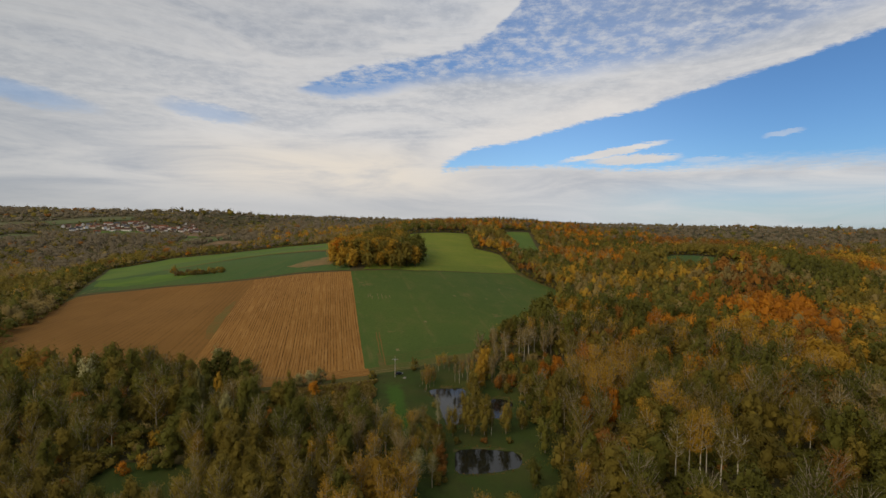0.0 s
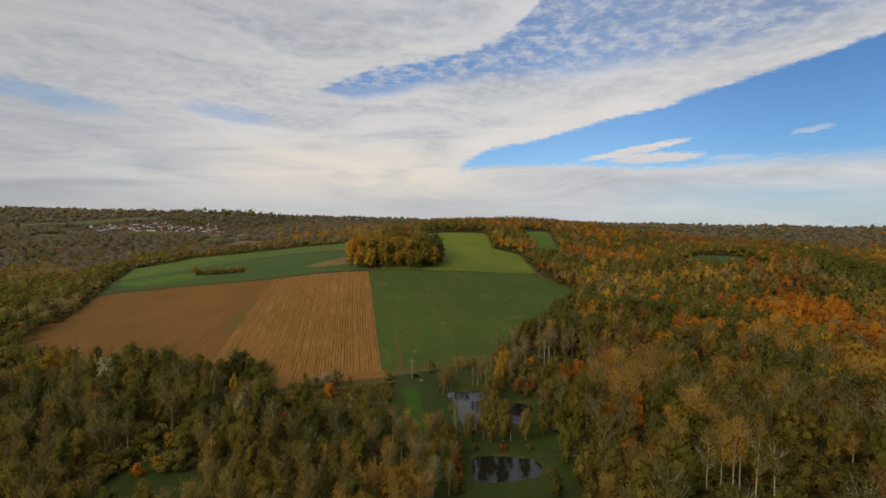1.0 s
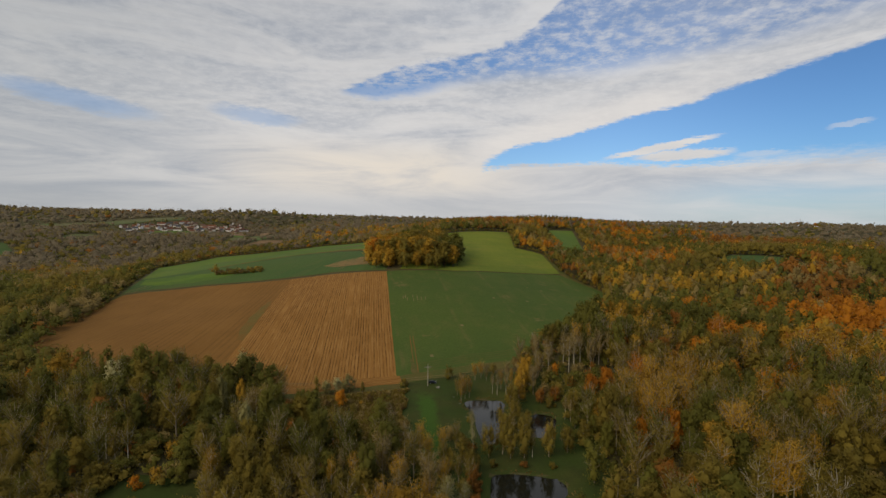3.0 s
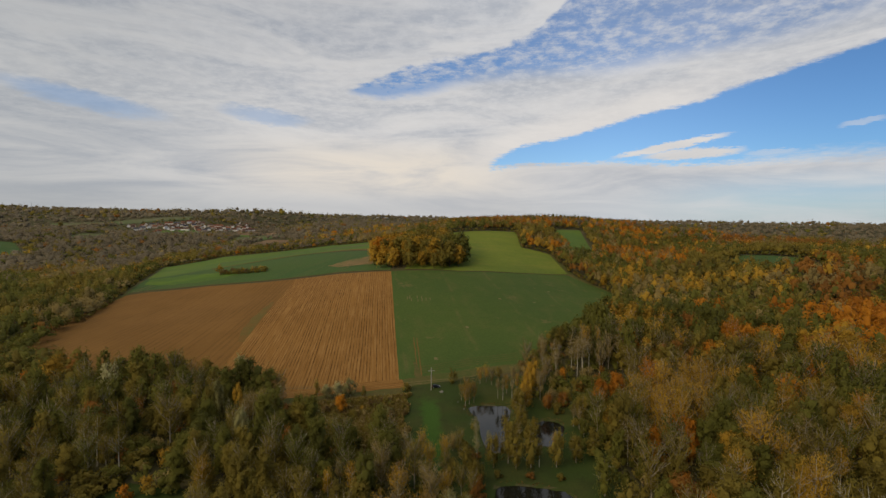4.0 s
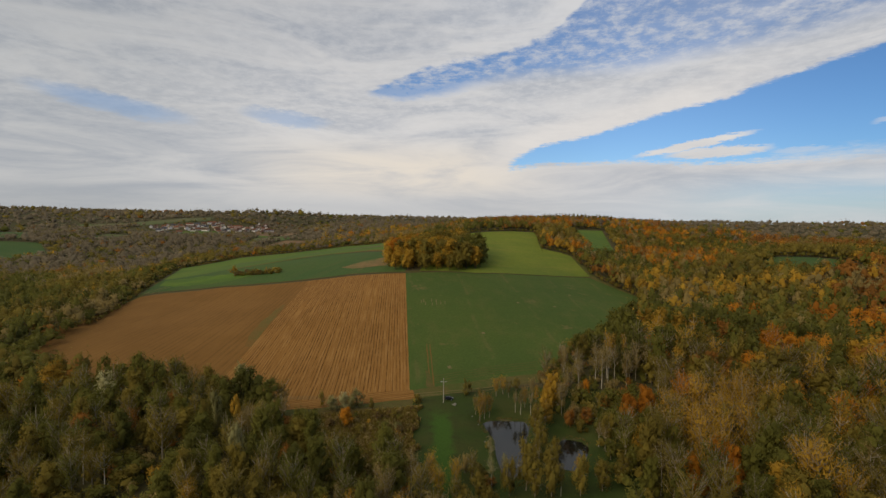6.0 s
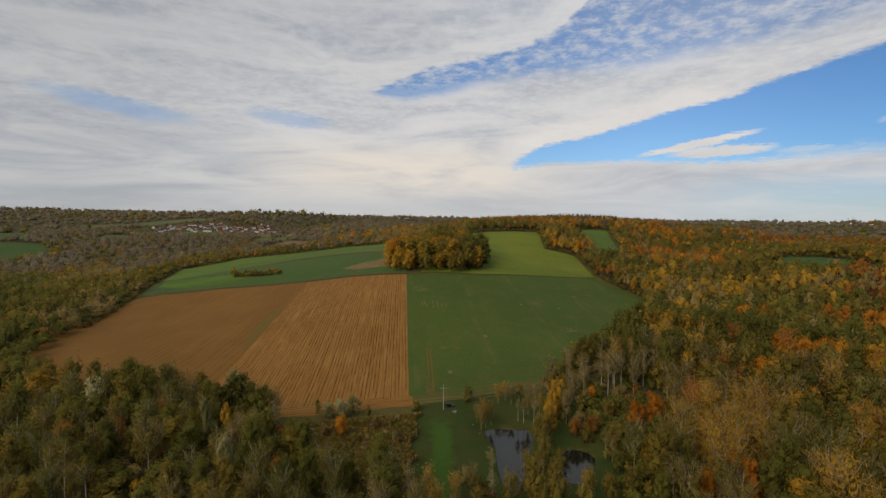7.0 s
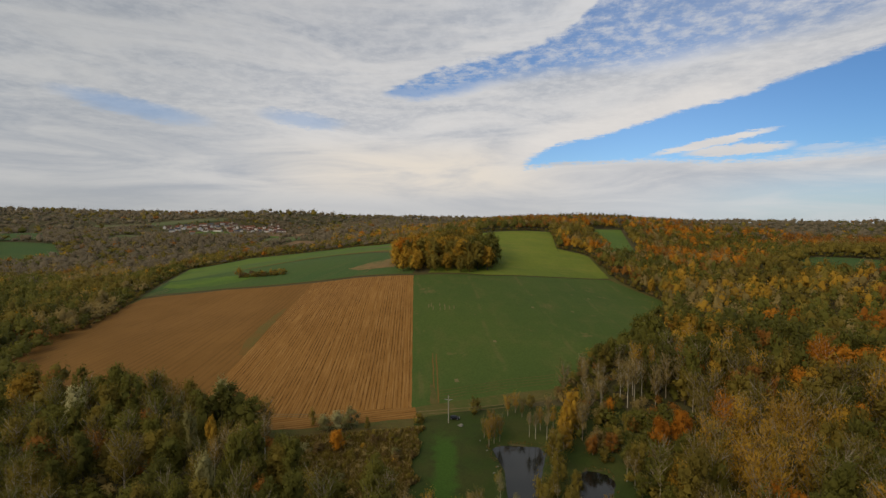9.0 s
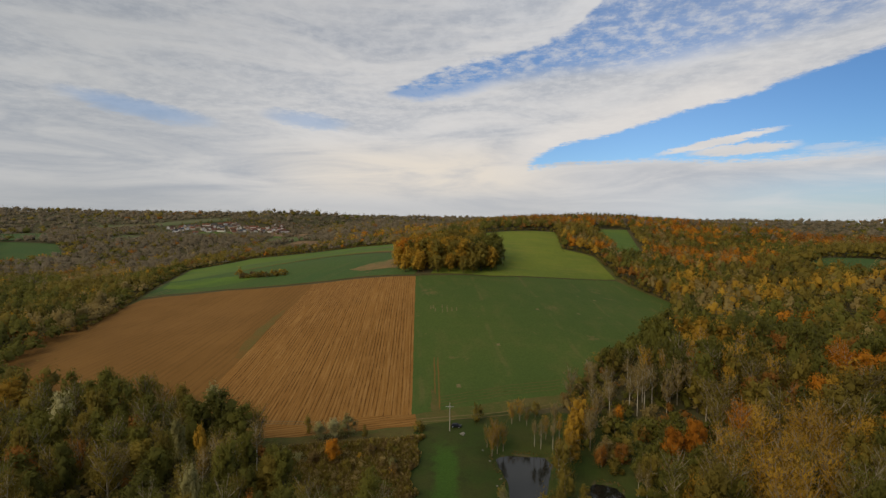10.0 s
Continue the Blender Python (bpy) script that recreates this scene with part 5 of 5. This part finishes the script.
for k, tone in enumerate(("green", "olive")):
    line = along([(200, 594), (236, 556), (292, 546), (301, 600), (256, 656), (200, 594)], 90)[k::2]
    wood_mass(tone + "_clearing_fringe", line + rng.uniform(-2.0, 2.0, line.shape), tone, rng, 40, 1.1, 7.0, 7.5, 1, "bushy " + TONE[tone] + " fringe round the clearing")
mx, my = scatter(FAR_REACH, 950, 9.2, rng)
if left_over:
    mx, my = np.concatenate([mx, px[left_over]]), np.concatenate([my, py[left_over]])
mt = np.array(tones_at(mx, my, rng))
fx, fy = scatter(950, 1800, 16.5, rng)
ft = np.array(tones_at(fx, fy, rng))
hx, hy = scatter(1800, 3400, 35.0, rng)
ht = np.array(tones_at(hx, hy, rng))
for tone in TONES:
    # bare_woodland and its hill and skyline masses wear the haze-paled tone
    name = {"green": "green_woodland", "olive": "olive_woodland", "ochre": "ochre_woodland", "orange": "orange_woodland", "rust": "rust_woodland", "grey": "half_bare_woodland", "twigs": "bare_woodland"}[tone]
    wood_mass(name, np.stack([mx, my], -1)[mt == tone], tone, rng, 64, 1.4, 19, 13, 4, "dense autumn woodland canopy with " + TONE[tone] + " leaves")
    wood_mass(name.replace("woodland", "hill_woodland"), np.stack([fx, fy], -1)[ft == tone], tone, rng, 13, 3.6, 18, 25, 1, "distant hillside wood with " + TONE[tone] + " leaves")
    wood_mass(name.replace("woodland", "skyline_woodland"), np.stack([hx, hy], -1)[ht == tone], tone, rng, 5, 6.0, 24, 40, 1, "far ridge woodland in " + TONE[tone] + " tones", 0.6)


# ---------------------------------------------------------------- utility pole, car, stones
M_POLE = plain("weathered_pole", (0.36, 0.31, 0.24), 0.85, 0.0, 0.2, 2.0)
M_ARM = plain("galvanised_arm", (0.42, 0.40, 0.36), 0.5, 0.6, 0.15, 4.0)
M_CERAMIC = plain("brown_ceramic", (0.12, 0.07, 0.05), 0.25, 0.0, 0.2, 8.0)
M_PAINT = plain("black_car_paint", (0.010, 0.010, 0.011), 0.45, 0.0, 0.2, 2.0)
M_GLASS = plain("car_glass", (0.03, 0.035, 0.04), 0.05, 0.0, 0.1, 1.0)
M_RUBBER = plain("tyre_rubber", (0.02, 0.02, 0.02), 0.9, 0.0, 0.2, 5.0)
M_RIM = plain("alloy_rim", (0.55, 0.55, 0.56), 0.3, 0.9, 0.1, 5.0)
M_LAMP_RED = plain("red_lamp", (0.35, 0.02, 0.02), 0.2, 0.0, 0.1, 5.0)
M_LAMP_CLEAR = plain("clear_lamp", (0.75, 0.75, 0.72), 0.15, 0.0, 0.1, 5.0)
M_STONE = plain("pale_stone", (0.17, 0.16, 0.12), 0.9, 0.0, 0.3, 3.0)


def utility_pole(x, y, turn):
    ob = thing("utility_pole", pose(x, y, float(ground_z(x, y)), 0, 0, turn), "weathered grey utility pole with a crossarm in the meadow", "utility pole")
    part("pole", rod(bmesh.new(), (0, 0, -0.8), (0, 0, 11.6), 0.20, 0.12, 14), M_POLE, ob)
    part("crossarm", box(bmesh.new(), 0, 0.14, 9.85, 3.3, 0.14, 0.16, 0.02), M_ARM, ob, "pale metal crossarm")
    for sx in (-1, 1):
        part("brace", rod(bmesh.new(), (sx * 0.08, 0.15, 9.1), (sx * 0.95, 0.16, 9.88), 0.025, 0.025, 6), M_ARM, ob)
    for ix, iz in ((-1.5, 10.0), (1.5, 10.0), (0.0, 11.58)):
        bm = bmesh.new()
        rod(bm, (ix, 0.14 if ix else 0, iz), (ix, 0.14 if ix else 0, iz + 0.16), 0.025, 0.025, 8)
        for k in range(3):
            rod(bm, (ix, 0.14 if ix else 0, iz + 0.14 + 0.09 * k), (ix, 0.14 if ix else 0, iz + 0.21 + 0.09 * k), 0.10 - 0.015 * k, 0.05, 12)
        part("insulator", bm, M_CERAMIC, ob, "brown ceramic insulator")
    return ob


def parked_car(x, y, turn):
    ob = thing("parked_car", pose(x, y, float(ground_z(x, y)) + 0.12, 0, 0, turn), "black hatchback car parked beside the utility pole", "car")
    # side outline of the lower body and the cabin, swept across the width
    lower = [(-1.95, 0.35), (-2.0, 0.62), (-1.92, 0.92), (-0.95, 0.98), (1.0, 0.98), (1.75, 0.86), (2.0, 0.68), (2.02, 0.4), (1.7, 0.26), (-1.7, 0.26)]
    bm = bmesh.new()
    sides = [[bm.verts.new((px_, sy * (0.84 if pz_ > 0.9 else 0.88), pz_)) for px_, pz_ in lower] for sy in (-1, 1)]
    for k in range(len(lower)):
        j = (k + 1) % len(lower)
        bm.faces.new((sides[0][k], sides[0][j], sides[1][j], sides[1][k]))
    bm.faces.new(sides[0][::-1])
    bm.faces.new(sides[1])
    bmesh.ops.recalc_face_normals(bm, faces=bm.faces[:])
    bmesh.ops.bevel(bm, geom=bm.edges[:], offset=0.05, segments=2, affect="EDGES")
    body = part("body", bm, M_PAINT, ob)
    roof = [(-1.82, 0.94, 0.82), (-1.45, 1.38, 0.66), (-0.4, 1.47, 0.64), (0.35, 1.42, 0.64), (1.12, 0.96, 0.80)]
    bm = bmesh.new()
    l = [bm.verts.new((a, -c, b)) for a, b, c in roof]
    r = [bm.verts.new((a, c, b)) for a, b, c in roof]
    for k in range(4):
        bm.faces.new((l[k], l[k + 1], r[k + 1], r[k]))
    bm.faces.new(l[::-1])
    bm.faces.new(r)
    bmesh.ops.recalc_face_normals(bm, faces=bm.faces[:])
    bmesh.ops.bevel(bm, geom=bm.edges[:], offset=0.04, segments=2, affect="EDGES")
    part("cabin", bm, M_PAINT, ob)
    for sy in (-1, 1):
        for a0, a1 in ((-1.25, -0.42), (-0.36, 0.5)):
            bm = bmesh.new()
            q = [(a0 - 0.12, 0.98, 0.815), (a1 + (0.28 if a1 > 0 else 0), 0.98, 0.815), (a1 - (0.12 if a1 > 0 else 0), 1.36, 0.69), (a0 + 0.02, 1.36, 0.69)]
            f = bm.faces.new([bm.verts.new((a, sy * (c + 0.025), b)) for a, b, c in q])
            bmesh.ops.solidify(bm, geom=[f], thickness=0.012)
            part("side_window", bm, M_GLASS, ob, "dark side window")
    for a0, z0, a1, z1, nm in ((1.14, 0.99, 0.42, 1.41, "windscreen"), (-1.86, 0.99, -1.5, 1.37, "rear_window")):
        bm = bmesh.new()
        f = bm.faces.new([bm.verts.new(p) for p in ((a0, -0.70, z0 + 0.02), (a0, 0.70, z0 + 0.02), (a1, 0.58, z1 + 0.03), (a1, -0.58, z1 + 0.03))])
        bmesh.ops.solidify(bm, geom=[f], thickness=0.012)
        part(nm, bm, M_GLASS, ob, "dark glass")
    for wx in (-1.25, 1.28):
        for sy in (-1, 1):
            tyre = part("wheel", rod(bmesh.new(), (wx, sy * 0.72, 0.31), (wx, sy * 0.92, 0.31), 0.31, 0.31, 20), M_RUBBER, ob, "black rubber tyre")
            part("rim", rod(bmesh.new(), (wx, sy * 0.90, 0.31), (wx, sy * 0.935, 0.31), 0.20, 0.17, 16), M_RIM, tyre, "silver alloy rim")
    for sy in (-1, 1):
        part("headlight", box(bmesh.new(), 1.93, sy * 0.62, 0.66, 0.12, 0.34, 0.13, 0.02), M_LAMP_CLEAR, ob, "clear headlight")
        part("tail_light", box(bmesh.new(), -1.95, sy * 0.68, 0.72, 0.08, 0.22, 0.2, 0.02), M_LAMP_RED, ob, "red tail light")
    return ob


utility_pole(-46.3, 262, 10)
parked_car(-44.5, 265.6, 8)


def stone_mesh(seed):
    r = np.random.RandomState(seed)
    bm = bmesh.new()
    bmesh.ops.create_icosphere(bm, subdivisions=2, radius=0.5)
    for v in bm.verts:
        v.co *= 0.8 + 0.4 * noise.noise(v.co * 2.2 + Vector((seed, 0, 0)))
        v.co.z *= 0.65
        v.co += Vector(r.uniform(-0.03, 0.03, 3))
    me = bpy.data.meshes.new("stone")
    bm.to_mesh(me)
    bm.free()
    me.materials.append(M_STONE)
    return me


STONES = [stone_mesh(k) for k in range(3)]
heap = thing("stone_heap", pose(-41, 260.6, float(ground_z(-41, 260.6))), "small heap of pale stones on the meadow grass", "stone heap")
for k in range(11):
    st = part("stone", STONES[k % 3], None, heap)
    st.location = (pick.uniform(-0.9, 0.9), pick.uniform(-0.6, 0.6), 0.15 + 0.25 * (k > 7))
    st.rotation_euler = (pick.uniform(-0.4, 0.4), pick.uniform(-0.4, 0.4), pick.uniform(0, 6))
    st.scale = [pick.uniform(0.7, 1.3)] * 3
for x, y in ((-27.7, 246), (-22.3, 235.7), (-23, 231), (-31.3, 251.8)):
    st = tagged(new("boulder", STONES[pick.randrange(3)]), "pale boulder lying in the meadow grass by the pond", "boulder", "boulders by the pond")
    st.matrix_basis = pose(x, y, float(ground_z(x, y)) + 0.2, 0, 0, pick.uniform(0, 360)) @ Matrix.Diagonal((0.9, 0.8, 0.8, 1))

# reeds and tall dry grass over the scrub and along the banks
def reed_bed(name, tone, count, seed, tall, where, label):
    r = np.random.RandomState(seed)
    xs, ys = where(r, count)
    base = np.stack([xs, ys, ground_z(xs, ys)], -1)
    n = len(xs)
    lean = r.normal(size=(n, 3)) * 0.25
    lean[:, 2] = 1
    ang = r.uniform(0, 2 * math.pi, n)
    side = np.stack([np.cos(ang), np.sin(ang), np.zeros(n)], -1) * r.uniform(0.15, 0.4, (n, 1))
    h = tall * r.uniform(0.5, 1.2, (n, 1))
    v = np.stack([base - side, base + side, base + lean * h + side * 0.6, base + lean * h * 0.85 - side], 1).reshape(-1, 3)
    tagged(new(name, mesh_of(name, v, np.arange(4 * n).reshape(n, 4), LEAF[tone])), label, "reeds", kind="stuff")


def over_scrub(r, n):
    x, y = r.uniform(-165, -40, n), r.uniform(194, 268, n)
    ok = (gap(SCRUB, x, y) < [7 * noise.noise(Vector((a / 9, b / 9, 1.0))) for a, b in zip(x, y)]) & (gap(FIELDS, x, y) > 8)
    return x[ok], y[ok]


def round_ponds(r, n):
    x, y = r.uniform(-30, 22, n), r.uniform(164, 262, n)
    d = np.min([gap(p, x, y) for _, p, _ in PONDS], axis=0)
    ok = (d > 0.4) & (d < 2.2) & (np.array([noise.noise(Vector((a * 0.15, b * 0.15, 2.0))) for a, b in zip(x, y)]) > -0.05)
    return x[ok], y[ok]


reed_bed("brown_reeds", "olive", 42000, 21, 1.6, over_scrub, "dry brown reeds and tall grass")
reed_bed("bracken_reeds", "brown", 26000, 24, 1.5, over_scrub, "brown dry bracken and reeds")
reed_bed("straw_reeds", "grey", 13000, 22, 1.8, over_scrub, "straw-coloured tall dry grass")
reed_bed("bank_reeds", "brown", 6000, 23, 0.45, round_ponds, "brown sedge along the pond banks")

# ---------------------------------------------------------------- village and mast on the far hill
WALLS = [plain("render_" + nm, c, 0.9, 0.0, 0.1, 0.5) for nm, c in (("cream", (0.54, 0.43, 0.30)), ("white", (0.80, 0.72, 0.60)), ("stone", (0.31, 0.24, 0.17)))]
ROOFS = [plain("tiles_" + nm, c, 0.85, 0.0, 0.25, 0.8) for nm, c in (("red", (0.30, 0.125, 0.068)), ("brown", (0.19, 0.11, 0.075)), ("slate", (0.13, 0.13, 0.14)))]
WALL_WORD, ROOF_WORD = ("cream-rendered", "white-rendered", "pale stone"), ("red-tiled", "brown-tiled", "grey slate")
M_DARK = plain("dark_opening", (0.03, 0.03, 0.035), 0.2, 0.0, 0.1, 1.0)


def house(x, y, turn, long, deep, eaves, rise, wall, roof):
    ob = thing("house", pose(x, y, float(ground_z(x, y)) - 0.3, 0, 0, turn), WALL_WORD[wall] + " village house with a " + ROOF_WORD[roof] + " gable roof", "house", "village houses")
    bm = box(bmesh.new(), 0, 0, -1, long, deep, eaves + 1)
    a, b = long / 2, deep / 2
    for s in (-1, 1):
        bm.faces.new([bm.verts.new(p) for p in ((s * a, -b, eaves), (s * a, b, eaves), (s * a, 0, eaves + rise * 0.97))])
    part("wall", bm, WALLS[wall], ob)
    bm = bmesh.new()
    for s in (-1, 1):
        q = [(-a - 0.4, s * (b + 0.5), eaves - 0.3), (a + 0.4, s * (b + 0.5), eaves - 0.3), (a + 0.4, 0, eaves + rise), (-a - 0.4, 0, eaves + rise)]
        f = bm.faces.new([bm.verts.new(p) for p in q])
        bmesh.ops.solidify(bm, geom=[f], thickness=0.25)
    rf = part("roof", bm, ROOFS[roof], ob)
    part("chimney", box(bmesh.new(), a * 0.6, 0.2, eaves + rise - 0.8, 0.8, 0.6, 1.9, 0.05), ROOFS[0], rf)
    for s in (-1, 1):
        for k in range(max(2, int(long / 4))):
            wx = -a + (k + 0.5) * long / max(2, int(long / 4))
            part("window", box(bmesh.new(), wx, s * (b + 0.02), 1.4, 1.1, 0.12, 1.3), M_DARK, ob, "dark window opening")
    return ob


MEADOW_VILLAGE = [(-985, 1146), (-905, 1230), (-965, 1285), (-1040, 1235)]
VILLAGE = [(-1180, 1268), (-1085, 1195), (-1000, 1152), (-940, 1240), (-905, 1288), (-822, 1328), (-870, 1420), (-940, 1505), (-1060, 1372)]
spots = []
tries = 0
while len(spots) < 84 and tries < 4000:
    tries += 1
    x, y = pick.uniform(-1180, -820), pick.uniform(1150, 1510)
    near_lane = abs(noise.noise(Vector((x / 130, y / 130, 4.0)))) < 0.28
    if near_lane and inside(VILLAGE, x, y) and not inside(MEADOW_VILLAGE, x, y) and all(math.hypot(x - a, y - b) > 17 for a, b in spots):
        spots.append((x, y))
for k, (x, y) in enumerate(spots):
    big = pick.random() < 0.1
    house(x, y, pick.choice([35, 125, 50, 140, 20]) + pick.uniform(-8, 8), pick.uniform(20, 32) if big else pick.uniform(9, 15), pick.uniform(7, 9), pick.uniform(4.0, 6.0), pick.uniform(3.2, 4.8),
          1 if big else pick.choice([0, 0, 1, 1, 1, 2]), pick.choice([0, 0, 1, 1, 1, 2]))
vx, vy = rng.uniform(-1260, -790, 260), rng.uniform(1130, 1520, 260)
ok = inside(VILLAGE_SITE, vx, vy) & ~inside(MEADOW_VILLAGE, vx, vy) & (np.min([np.hypot(vx - a, vy - b) for a, b in spots], axis=0) > 9)
vx, vy = vx[ok], vy[ok]
half = len(vx) // 2
wood_mass("village_trees", np.stack([vx[:half], vy[:half]], -1), "grey", rng, 20, 2.6, 8, 8, 1, "grey-brown garden trees between village houses")
wood_mass("village_green_trees", np.stack([vx[half:], vy[half:]], -1), "green", rng, 20, 2.6, 8, 8, 1, "dark green garden trees between village houses")


def radio_mast(x, y, tall):
    z = float(ground_z(x, y))
    ob = thing("radio_mast", pose(x, y, z), "thin grey lattice radio mast on the wooded ridge", "radio mast")
    for k in range(3):
        q = radians(120 * k)
        part("leg", rod(bmesh.new(), (1.6 * math.cos(q), 1.6 * math.sin(q), -1), (0.5 * math.cos(q), 0.5 * math.sin(q), tall), 0.22, 0.18, 6), M_ARM, ob)
    for k in range(8):
        part("bracing", rod(bmesh.new(), (0, 0, tall * (k + 0.5) / 8 - 0.15), (0, 0, tall * (k + 0.5) / 8 + 0.15), 1.5 - 0.12 * k, 1.5 - 0.12 * k, 6), M_ARM, ob)
    part("antenna", rod(bmesh.new(), (0, 0, tall), (0, 0, tall + 8), 0.25, 0.1, 6), M_ARM, ob)


radio_mast(-2080, 1714, 40)
